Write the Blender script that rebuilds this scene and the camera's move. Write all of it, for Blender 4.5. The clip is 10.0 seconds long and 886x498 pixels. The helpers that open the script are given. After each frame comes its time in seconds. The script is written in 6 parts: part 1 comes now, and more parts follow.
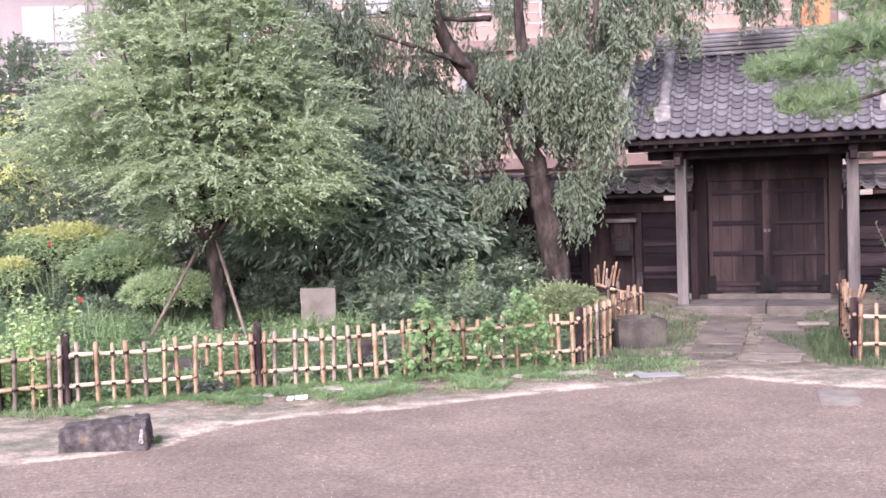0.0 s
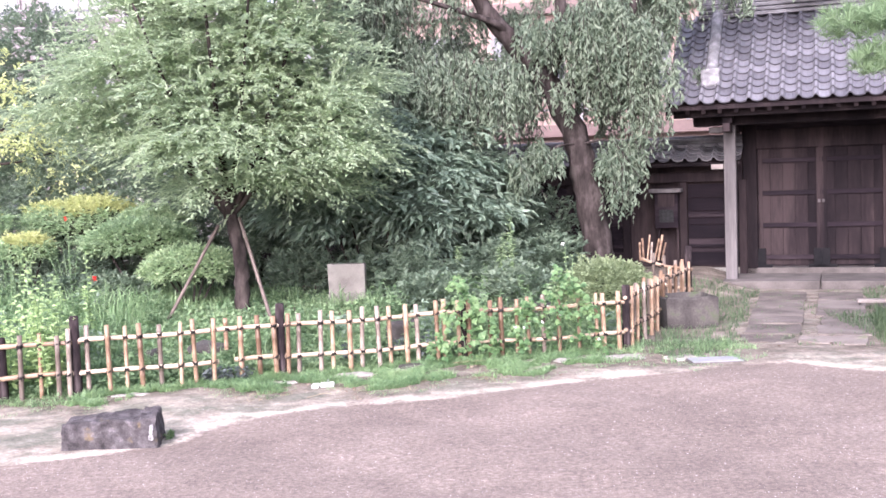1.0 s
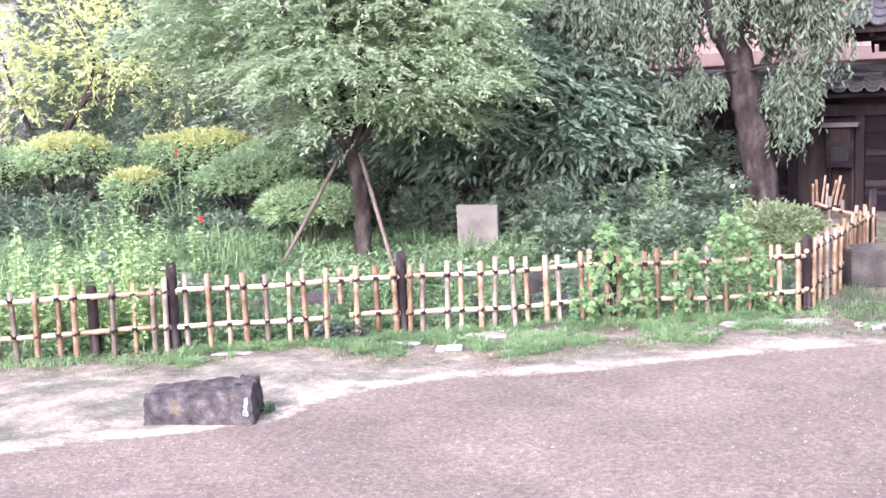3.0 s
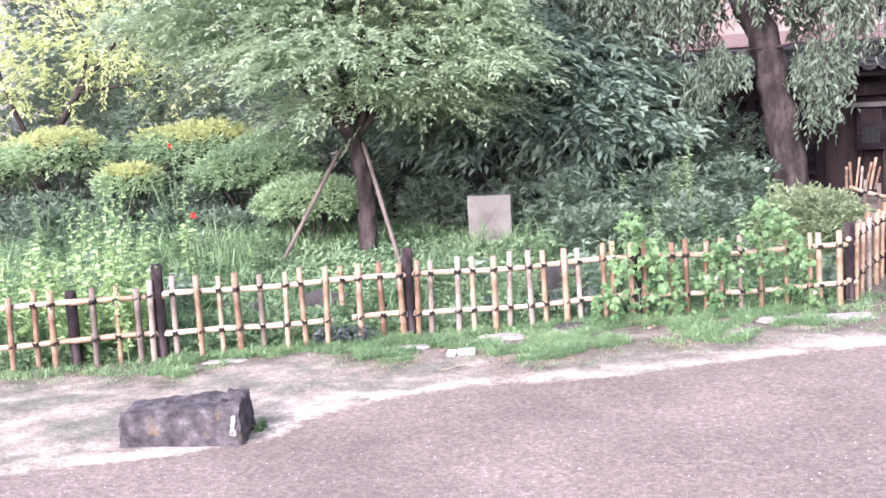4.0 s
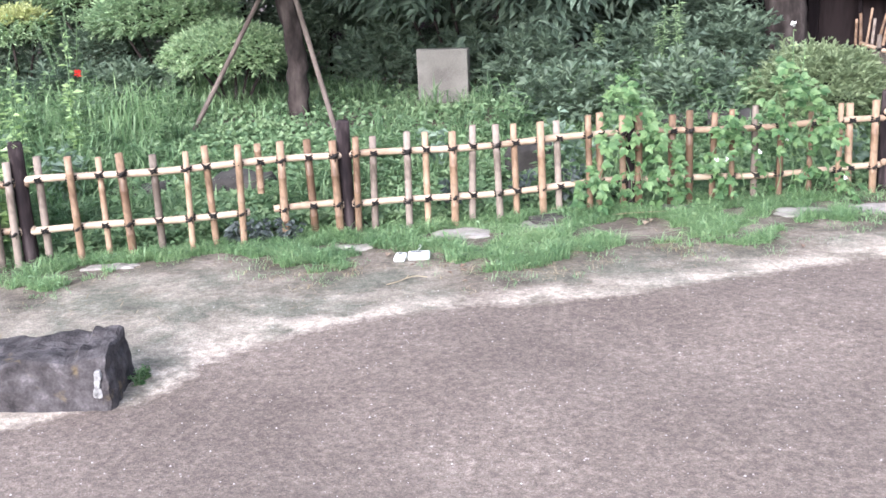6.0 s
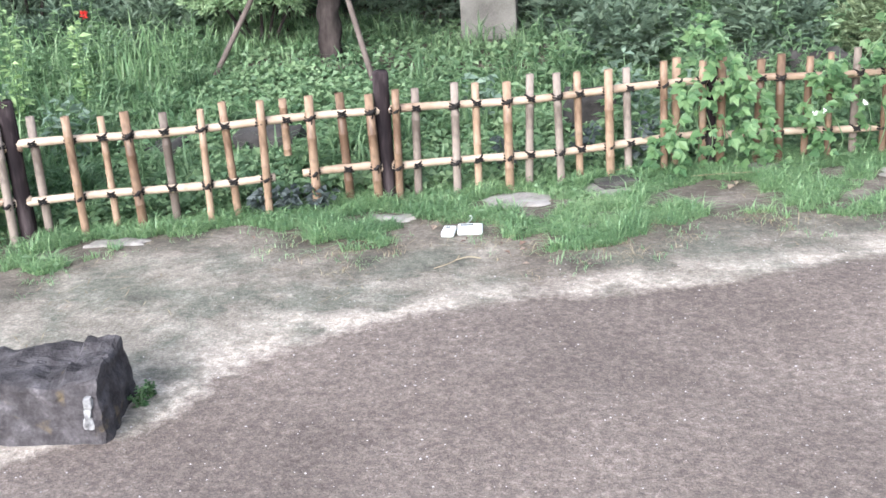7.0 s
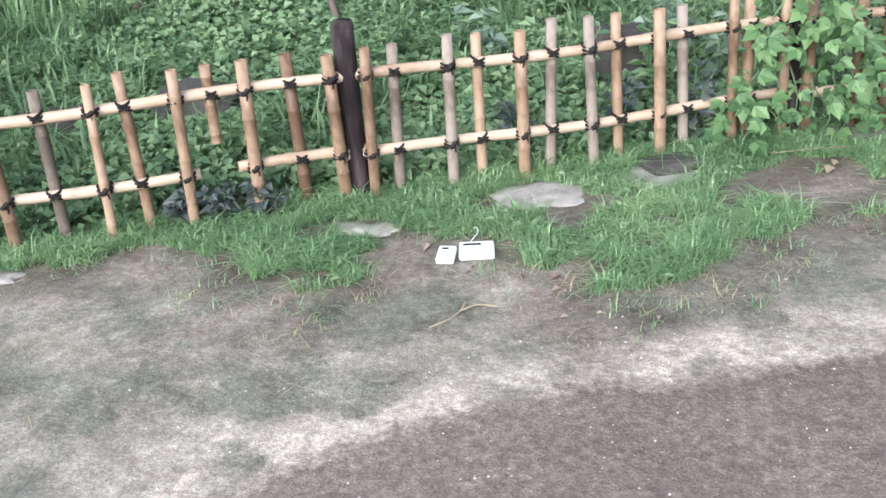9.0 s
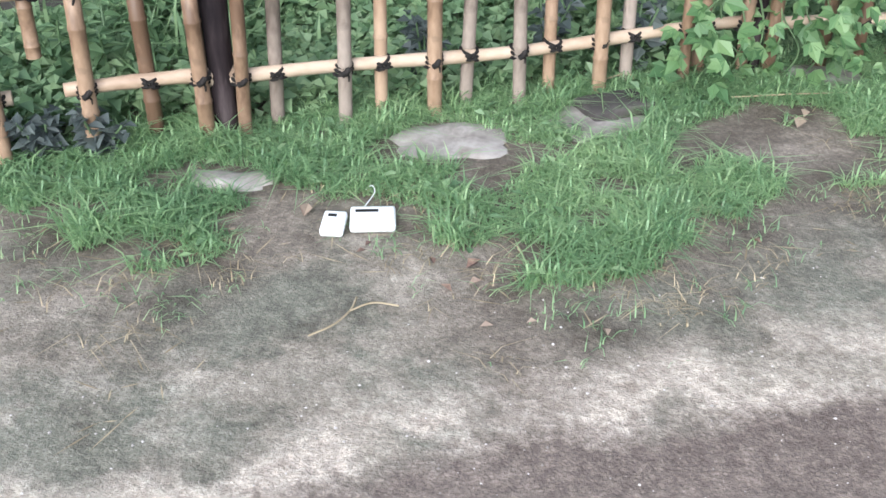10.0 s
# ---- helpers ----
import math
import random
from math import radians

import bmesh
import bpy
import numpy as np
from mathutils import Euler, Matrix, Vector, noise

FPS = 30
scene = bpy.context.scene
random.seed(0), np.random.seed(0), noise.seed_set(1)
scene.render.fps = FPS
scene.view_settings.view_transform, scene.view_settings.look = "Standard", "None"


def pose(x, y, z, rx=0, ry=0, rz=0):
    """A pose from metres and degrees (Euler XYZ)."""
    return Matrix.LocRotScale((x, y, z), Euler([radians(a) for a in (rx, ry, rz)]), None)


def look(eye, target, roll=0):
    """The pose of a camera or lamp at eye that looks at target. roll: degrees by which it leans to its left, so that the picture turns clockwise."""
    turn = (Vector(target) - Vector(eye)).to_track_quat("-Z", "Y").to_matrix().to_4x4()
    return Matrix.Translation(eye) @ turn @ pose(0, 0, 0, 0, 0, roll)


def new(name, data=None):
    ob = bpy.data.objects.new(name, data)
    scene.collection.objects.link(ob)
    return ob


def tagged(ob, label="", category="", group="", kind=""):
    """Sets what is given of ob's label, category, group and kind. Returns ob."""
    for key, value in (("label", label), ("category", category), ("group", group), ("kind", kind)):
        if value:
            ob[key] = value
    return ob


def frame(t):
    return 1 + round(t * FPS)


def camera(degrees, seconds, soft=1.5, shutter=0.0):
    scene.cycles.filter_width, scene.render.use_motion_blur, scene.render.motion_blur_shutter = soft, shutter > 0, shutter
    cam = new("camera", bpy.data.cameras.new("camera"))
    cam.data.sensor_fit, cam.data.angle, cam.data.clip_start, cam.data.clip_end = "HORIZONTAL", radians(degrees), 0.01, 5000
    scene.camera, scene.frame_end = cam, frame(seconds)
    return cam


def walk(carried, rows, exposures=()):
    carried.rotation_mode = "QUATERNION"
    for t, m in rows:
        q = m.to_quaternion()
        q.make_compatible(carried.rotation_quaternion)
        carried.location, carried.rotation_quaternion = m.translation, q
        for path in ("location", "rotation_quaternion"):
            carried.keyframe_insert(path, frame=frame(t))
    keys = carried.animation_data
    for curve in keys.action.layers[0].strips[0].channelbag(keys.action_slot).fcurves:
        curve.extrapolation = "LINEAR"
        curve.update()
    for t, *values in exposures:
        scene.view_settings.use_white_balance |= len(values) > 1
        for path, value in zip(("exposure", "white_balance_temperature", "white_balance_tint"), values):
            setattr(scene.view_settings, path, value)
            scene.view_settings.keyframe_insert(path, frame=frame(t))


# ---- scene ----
cam = camera(44.8, 10.0, 1.6)
PATH = [
    (0, (0.362, -0.118, 1.805), (0.315, 1.88, 1.723), -1.8),
    (0.5, (0.385, 0.265, 1.803), (0.435, 2.26, 1.665), -0.9),
    (1, (0.304, 0.695, 1.832), (0.196, 2.687, 1.694), -2.1),
    (1.5, (0.303, 1.029, 1.826), (0.101, 3.012, 1.655), -0.5),
    (2, (0.207, 1.346, 1.784), (0.08, 3.333, 1.596), -2.6),
    (2.5, (0.166, 1.715, 1.743), (-0.153, 3.681, 1.555), -2.0),
    (2.7, (0.149, 1.865, 1.784), (-0.21, 3.819, 1.555), -1.6),
    (3.8, (-0.047, 2.67, 1.749), (-0.353, 4.629, 1.49), -3.5),
    (4, (-0.007, 2.795, 1.713), (-0.381, 4.742, 1.452), -3.1),
    (4.5, (-0.013, 3.188, 1.712), (-0.272, 5.151, 1.43), -2.2),
    (5, (-0.157, 3.579, 1.679), (-0.431, 5.526, 1.312), -3.3),
    (5.5, (-0.212, 3.994, 1.657), (-0.677, 5.89, 1.221), -3.0),
    (6, (-0.329, 4.424, 1.65), (-0.603, 6.329, 1.108), -2.4),
    (6.2, (-0.394, 4.591, 1.614), (-0.688, 6.489, 1.054), -2.5),
    (7.3, (-0.586, 5.489, 1.65), (-0.93, 7.326, 0.935), -3.6),
    (7.5, (-0.626, 5.652, 1.649), (-0.979, 7.476, 0.907), -4.1),
    (8, (-0.68, 6.025, 1.626), (-1.151, 7.79, 0.813), -4.5),
    (8.5, (-0.8, 6.435, 1.602), (-1.035, 8.215, 0.721), -3.0),
    (9, (-0.852, 6.804, 1.558), (-1.147, 8.592, 0.71), -4.4),
    (9.5, (-0.9, 7.199, 1.5), (-1.201, 8.94, 0.564), -2.4),
    (10, (-0.973, 7.622, 1.434), (-1.053, 9.32, 0.38), 0.7),
]
walk(cam, [(t, look(eye, target, roll)) for t, eye, target, roll in PATH],
     [(0.0, 1.74, 6150, 31), (0.5, 2.0, 5950, 29), (1.0, 2.1, 5900, 28), (2.0, 2.18, 5850, 28), (4.5, 2.08, 5750, 27), (6.0, 1.72, 5700, 15), (8.0, 1.48, 5650, 9), (10.0, 1.25, 5650, 8)])

# ---- world and light ----
world = bpy.data.worlds.new("sky")
scene.world = world
world.use_nodes = True
wn = world.node_tree
sky = wn.nodes.new("ShaderNodeTexSky")
sky.sky_type, sky.sun_disc = "NISHITA", False
sky.sun_elevation, sky.sun_rotation = radians(32), radians(196)
sky.dust_density, sky.air_density = 4.0, 1.0
pale = wn.nodes.new("ShaderNodeHueSaturation")
pale.inputs["Saturation"].default_value = 0.5
wn.links.new(sky.outputs[0], pale.inputs["Color"])
wn.links.new(pale.outputs[0], wn.nodes["Background"].inputs[0])
wn.nodes["Background"].inputs[1].default_value = 0.15

sun = new("sun", bpy.data.lights.new("sun", "SUN"))
sun.data.energy, sun.data.angle, sun.data.color = 1.15, radians(45), (1.0, 0.96, 0.92)
sun.matrix_world = look((-7, -14, 15), (0, 11, 0))

# ---- materials ----


def material(name, colours, scale=6.0, rough=0.8, bump=0.3, fine=60.0, island=0.0, obj_random=0.0, metal=0.0, spread=(0.3, 0.7),
             translucent=0.0, coords="Object", stretch=(1, 1, 1), stain=None, spec=0.5):
    """Two scales of noise between colours, with bump, and variation by island or object."""
    m = bpy.data.materials.new(name)
    m.use_nodes = True
    nt = m.node_tree
    n, link = nt.nodes, nt.links.new
    b = n["Principled BSDF"]
    tc = n.new("ShaderNodeTexCoord")
    mp = n.new("ShaderNodeMapping")
    mp.inputs["Scale"].default_value = stretch
    link(tc.outputs[coords], mp.inputs[0])
    big = n.new("ShaderNodeTexNoise")
    big.inputs["Scale"].default_value, big.inputs["Detail"].default_value = scale, 5
    link(mp.outputs[0], big.inputs["Vector"])
    small = n.new("ShaderNodeTexNoise")
    small.inputs["Scale"].default_value, small.inputs["Detail"].default_value = fine, 4
    link(mp.outputs[0], small.inputs["Vector"])
    add = n.new("ShaderNodeMath")
    add.operation = "MULTIPLY_ADD"
    add.inputs[1].default_value = 0.35
    link(small.outputs["Fac"], add.inputs[0])
    link(big.outputs["Fac"], add.inputs[2])
    off = n.new("ShaderNodeMath")
    off.operation = "SUBTRACT"
    off.inputs[1].default_value = 0.175
    link(add.outputs[0], off.inputs[0])
    fac = off.outputs[0]
    for source, amount in (("island", island), ("object", obj_random)):
        if amount:
            r = n.new("ShaderNodeNewGeometry") if source == "island" else n.new("ShaderNodeObjectInfo")
            s = n.new("ShaderNodeMath")
            s.operation = "MULTIPLY_ADD"
            s.inputs[1].default_value = amount
            link(r.outputs["Random Per Island" if source == "island" else "Random"], s.inputs[0])
            s2 = n.new("ShaderNodeMath")
            s2.operation = "SUBTRACT"
            s2.inputs[1].default_value = amount / 2
            link(fac, s.inputs[2])
            link(s.outputs[0], s2.inputs[0])
            fac = s2.outputs[0]
    ramp = n.new("ShaderNodeValToRGB")
    el = ramp.color_ramp.elements
    while len(el) < len(colours):
        el.new(0.5)
    for i, c in enumerate(colours):
        el[i].position = spread[0] + (spread[1] - spread[0]) * i / max(1, len(colours) - 1)
        el[i].color = (*c, 1)
    link(fac, ramp.inputs[0])
    out = ramp.outputs[0]
    if stain:
        sn = n.new("ShaderNodeTexNoise")
        sn.inputs["Scale"].default_value, sn.inputs["Detail"].default_value = stain[1], 6
        link(tc.outputs[coords], sn.inputs["Vector"])
        sr = n.new("ShaderNodeValToRGB")
        sr.color_ramp.elements[0].position, sr.color_ramp.elements[1].position = stain[2], stain[2] + 0.1
        link(sn.outputs["Fac"], sr.inputs[0])
        mix = n.new("ShaderNodeMix")
        mix.data_type = "RGBA"
        link(sr.outputs[0], mix.inputs["Factor"])
        link(out, mix.inputs["A"])
        mix.inputs["B"].default_value = (*stain[0], 1)
        out = mix.outputs["Result"]
    link(out, b.inputs["Base Color"])
    b.inputs["Roughness"].default_value, b.inputs["Metallic"].default_value = rough, metal
    b.inputs["Specular IOR Level"].default_value = spec
    if bump:
        bp = n.new("ShaderNodeBump")
        bp.inputs["Strength"].default_value, bp.inputs["Distance"].default_value = bump, 0.01
        link(add.outputs[0], bp.inputs["Height"])
        link(bp.outputs[0], b.inputs["Normal"])
    if translucent:
        tr = n.new("ShaderNodeBsdfTranslucent")
        link(out, tr.inputs["Color"])
        ms = n.new("ShaderNodeMixShader")
        ms.inputs[0].default_value = translucent
        link(b.outputs[0], ms.inputs[1])
        link(tr.outputs[0], ms.inputs[2])
        link(ms.outputs[0], n["Material Output"].inputs[0])
    return m


def leaf_mat(name, dark, mid, light, rough=0.46, tr=0.45, island=0.55, vivid=0.62, gloss=0.6):
    # Lifts and greys every leaf colour, darks most, so veiling haze is in it.
    dark, mid, light = [tuple(vivid * g * v + (1 - vivid) * g * sum(c) / 3 for v in c) for c, g in ((dark, 2.5), (mid, 1.9), (light, 1.5))]
    return material(name, (dark, mid, light), scale=0.9, fine=9, rough=rough, bump=0, island=island, translucent=tr, spread=(0.15, 0.85), spec=gloss)


M_BAMBOO = material("bamboo_cane", ((0.11, 0.066, 0.04), (0.23, 0.15, 0.095), (0.33, 0.23, 0.155)), scale=7, fine=55, rough=0.5, bump=0.2, obj_random=0.45, stretch=(1, 1, 0.3), stain=((0.1, 0.072, 0.05), 7.0, 0.6), spec=0.35)
M_BAMBOO_OLD = material("grey_bamboo_cane", ((0.1, 0.078, 0.062), (0.2, 0.16, 0.13), (0.28, 0.23, 0.19)), scale=7, fine=55, rough=0.65, bump=0.25, obj_random=0.4, stretch=(1, 1, 0.3), stain=((0.09, 0.07, 0.055), 6.0, 0.58), spec=0.3)
M_RAILCANE = material("pale_bamboo_rail", ((0.23, 0.152, 0.1), (0.36, 0.265, 0.187), (0.45, 0.35, 0.262)), scale=5, fine=50, rough=0.42, bump=0.15, obj_random=0.3, stretch=(0.4, 1, 1), stain=((0.2, 0.135, 0.085), 5.0, 0.6), spec=0.4)
M_CHAR = material("charred_post", ((0.008, 0.006, 0.007), (0.022, 0.016, 0.017), (0.075, 0.058, 0.058)), scale=16, fine=50, rough=0.85, bump=0.8, stretch=(1, 1, 0.2), spec=0.12)
M_TWINE = material("black_twine", ((0.01, 0.01, 0.01), (0.03, 0.026, 0.024)), scale=60, fine=200, rough=0.9, bump=0.5, spec=0.12)
M_BARK = material("grey_brown_bark", ((0.015, 0.012, 0.011), (0.034, 0.027, 0.025), (0.068, 0.056, 0.052)), scale=9, fine=35, rough=0.95, bump=1.0, stretch=(1, 1, 0.35), spec=0.12)
M_BARK_DARK = material("dark_bark", ((0.015, 0.012, 0.011), (0.036, 0.028, 0.026), (0.075, 0.06, 0.054)), scale=8, fine=40, rough=0.95, bump=1.0, stretch=(1, 1, 0.35), spec=0.12)
M_PROP = material("weathered_pole", ((0.07, 0.052, 0.042), (0.145, 0.112, 0.094)), scale=6, fine=40, rough=0.85, bump=0.5, stretch=(1, 1, 0.2))
M_ROCK = material("lichened_stone", ((0.026, 0.023, 0.024), (0.054, 0.048, 0.049), (0.092, 0.083, 0.085), (0.2, 0.182, 0.182)), scale=12, fine=90, spread=(0.3, 0.8), rough=0.95, bump=1.0, stain=((0.13, 0.1, 0.06), 9.0, 0.62), spec=0.2)
M_STELE = material("pale_granite", ((0.11, 0.1, 0.086), (0.185, 0.17, 0.148), (0.235, 0.219, 0.194)), scale=3, fine=90, rough=0.85, bump=0.25, stain=((0.13, 0.12, 0.1), 3.5, 0.6))
M_BASIN = material("mossy_grey_stone", ((0.022, 0.019, 0.017), (0.05, 0.044, 0.04), (0.088, 0.078, 0.07)), scale=4, fine=45, rough=0.95, bump=0.9, stain=((0.05, 0.07, 0.03), 4.0, 0.58))
M_FLAG = material("pale_flagstone", ((0.17, 0.15, 0.133), (0.28, 0.25, 0.225), (0.4, 0.362, 0.33)), scale=7, fine=60, rough=0.9, bump=0.5, obj_random=0.2, stain=((0.17, 0.14, 0.11), 5.0, 0.6))
M_PATH = material("worn_path_slab", ((0.07, 0.057, 0.048), (0.12, 0.1, 0.086), (0.175, 0.15, 0.13)), scale=2.5, fine=50, rough=0.9, bump=0.5, obj_random=0.25, stain=((0.1, 0.11, 0.06), 3.0, 0.62))
M_PLATE = material("galvanised_plate", ((0.2, 0.2, 0.21), (0.28, 0.28, 0.295)), scale=8, fine=120, rough=0.7, bump=0.2)
M_WOOD = material("old_dark_timber", ((0.007, 0.005, 0.006), (0.017, 0.012, 0.013), (0.036, 0.026, 0.026)), scale=3, fine=30, rough=0.85, bump=0.6, obj_random=0.3, stretch=(1, 1, 0.15), spec=0.12)
M_WOOD_H = material("old_dark_boards", ((0.007, 0.005, 0.007), (0.016, 0.011, 0.014), (0.034, 0.025, 0.028)), scale=3, fine=30, rough=0.85, bump=0.6, obj_random=0.35, stretch=(0.15, 0.15, 1), spec=0.12)
M_POST = material("weathered_grey_timber", ((0.042, 0.037, 0.036), (0.085, 0.076, 0.074), (0.132, 0.119, 0.116)), scale=4, fine=36, rough=0.88, bump=0.6, stretch=(1, 1, 0.12))
M_PALEWOOD = material("bleached_timber", ((0.15, 0.128, 0.115), (0.24, 0.21, 0.19)), scale=5, fine=40, rough=0.85, bump=0.4, stretch=(0.2, 0.2, 1))
M_IRON = material("black_iron", ((0.004, 0.004, 0.005), (0.01, 0.009, 0.01)), scale=12, fine=80, rough=0.7, bump=0.3, spec=0.1)
M_TILE = material("grey_roof_tile", ((0.042, 0.039, 0.045), (0.088, 0.084, 0.094), (0.155, 0.15, 0.163)), scale=4, fine=60, rough=0.36, bump=0.25, obj_random=0.22, stain=((0.06, 0.058, 0.062), 3.0, 0.62))
M_RIDGE = material("lichened_ridge_tile", ((0.09, 0.086, 0.09), (0.16, 0.155, 0.16), (0.3, 0.29, 0.29)), scale=9, fine=60, rough=0.7, bump=0.4)
M_TILE_OLD = material("old_roof_tile", ((0.045, 0.042, 0.045), (0.1, 0.094, 0.098), (0.17, 0.16, 0.165)), scale=4, fine=60, rough=0.6, bump=0.4, obj_random=0.5)
M_STEP = material("stone_step", ((0.045, 0.038, 0.034), (0.082, 0.071, 0.064), (0.12, 0.105, 0.096)), scale=3, fine=60, rough=0.9, bump=0.5)
M_PLASTER = material("dim_plaster", ((0.12, 0.115, 0.1), (0.2, 0.19, 0.165)), scale=2, fine=40, rough=0.95, bump=0.3)
M_WHITE = material("white_plastic", ((0.74, 0.75, 0.75), (0.82, 0.82, 0.81)), scale=9, fine=60, rough=0.35, bump=0.03)
M_SLOT = material("dark_slot", ((0.012, 0.012, 0.012), (0.03, 0.03, 0.03)), scale=30, fine=90, rough=0.7, bump=0, spec=0.1)
M_PAINT = material("worn_white_paint", ((0.07, 0.066, 0.066), (0.36, 0.35, 0.34)), scale=40, fine=90, rough=0.9, bump=0.3)
M_DEAD = material("dead_leaf", ((0.091, 0.053, 0.041), (0.210, 0.135, 0.099), (0.315, 0.240, 0.180)), scale=15, fine=60, rough=0.9, bump=0.2, island=0.7, obj_random=0.5)
M_STRAW = material("dry_straw", ((0.2, 0.155, 0.09), (0.38, 0.31, 0.2)), scale=10, fine=60, rough=0.9, bump=0, island=0.6)
M_BRICKWALL = material("salmon_tiled_wall", ((0.22, 0.155, 0.135), (0.28, 0.2, 0.172), (0.33, 0.245, 0.213)), scale=0.6, fine=12, rough=0.8, bump=0.1)
M_PALEWALL = material("pale_grey_render", ((0.17, 0.149, 0.15), (0.22, 0.195, 0.197)), scale=0.5, fine=10, rough=0.9, bump=0.1)
M_DARKBAND = material("brown_metal_band", ((0.09, 0.055, 0.05), (0.14, 0.09, 0.08)), scale=1, fine=12, rough=0.6, bump=0.05)
M_RAIL = material("grey_metal_rail", ((0.2, 0.19, 0.2), (0.3, 0.29, 0.3)), scale=3, fine=30, rough=0.5, bump=0, metal=0.5)
M_ORANGE = material("orange_panel", ((0.42, 0.1, 0.03), (0.5, 0.13, 0.04)), scale=2, fine=20, rough=0.6, bump=0)
M_GLASS = material("dark_window_glass", ((0.05, 0.055, 0.065), (0.1, 0.105, 0.12)), scale=0.7, fine=3, rough=0.08, bump=0)
M_PEBBLE = material("pale_pebble", ((0.2, 0.175, 0.155), (0.34, 0.305, 0.28), (0.52, 0.48, 0.45)), scale=20, fine=90, rough=0.9, bump=0.2, island=0.9)

L_PLUM = leaf_mat("plum_leaf", (0.1, 0.155, 0.072), (0.2, 0.285, 0.125), (0.32, 0.42, 0.19), vivid=0.56, gloss=0.35, rough=0.55, tr=0.58)
L_WILLOW = leaf_mat("weeping_leaf", (0.038, 0.068, 0.034), (0.088, 0.135, 0.068), (0.165, 0.225, 0.118), rough=0.5, gloss=0.45, vivid=0.58)
L_BROAD = leaf_mat("dark_broad_leaf", (0.055, 0.096, 0.062), (0.118, 0.19, 0.115), (0.22, 0.31, 0.185), rough=0.45, gloss=0.5, vivid=0.6)
L_BACK = leaf_mat("hedge_leaf", (0.034, 0.062, 0.036), (0.074, 0.12, 0.064), (0.135, 0.2, 0.105), gloss=0.3, vivid=0.62)
L_YELLOW = leaf_mat("yellow_green_leaf", (0.2, 0.24, 0.05), (0.33, 0.38, 0.09), (0.5, 0.52, 0.16))
L_PINE = leaf_mat("pine_needle", (0.05, 0.1, 0.032), (0.1, 0.185, 0.055), (0.17, 0.28, 0.09), vivid=0.58, gloss=0.3)
L_AZALEA = leaf_mat("azalea_leaf", (0.065, 0.125, 0.05), (0.16, 0.25, 0.1), (0.32, 0.43, 0.19), vivid=0.68)
L_AZALEA_Y = leaf_mat("yellowing_azalea_leaf", (0.13, 0.16, 0.045), (0.25, 0.28, 0.08), (0.4, 0.41, 0.14), vivid=0.75)
L_GRASS = leaf_mat("fresh_grass", (0.05, 0.11, 0.04), (0.12, 0.215, 0.078), (0.26, 0.38, 0.15), vivid=0.74)
L_SPIRE = leaf_mat("spire_leaf", (0.07, 0.13, 0.045), (0.15, 0.23, 0.085), (0.26, 0.36, 0.15), vivid=0.68)
L_DUSK = leaf_mat("dusky_weed_leaf", (0.03, 0.042, 0.04), (0.06, 0.08, 0.075), (0.11, 0.14, 0.125), gloss=0.5)
L_OLIVE = leaf_mat("olive_bush_leaf", (0.055, 0.085, 0.03), (0.12, 0.165, 0.058), (0.23, 0.29, 0.11), vivid=0.65, gloss=0.35)
# Darker copy of the fresh grass: the gate path's shade is in the colour.
L_SHADEGRASS = leaf_mat("shade_tinted_grass", (0.026, 0.05, 0.02), (0.056, 0.096, 0.036), (0.11, 0.165, 0.065), vivid=0.68, gloss=0.3)
L_WEED = leaf_mat("weed_leaf", (0.04, 0.085, 0.03), (0.09, 0.165, 0.058), (0.19, 0.29, 0.11), vivid=0.68, gloss=0.4, island=0.8)
L_VINE = leaf_mat("vine_leaf", (0.026, 0.062, 0.02), (0.062, 0.125, 0.04), (0.14, 0.23, 0.08), vivid=0.82, island=0.8, gloss=0.4)
L_LIGHT = leaf_mat("pale_weed_leaf", (0.11, 0.18, 0.065), (0.22, 0.31, 0.115), (0.36, 0.46, 0.2), vivid=0.82)
# Near-black green for the added bush cores: inner shade put into the colour.
M_CORE_SHADE = material("bush_core_shade", ((0.016, 0.02, 0.011), (0.035, 0.045, 0.024), (0.06, 0.07, 0.04)), scale=14, fine=70, rough=0.95, bump=0.8)
M_PETAL_R = material("red_petal", ((0.6, 0.03, 0.02), (0.8, 0.07, 0.05)), scale=20, fine=60, rough=0.6, bump=0, island=0.4)
M_PETAL_W = material("white_petal", ((0.75, 0.76, 0.7), (0.85, 0.85, 0.82)), scale=20, fine=60, rough=0.6, bump=0)


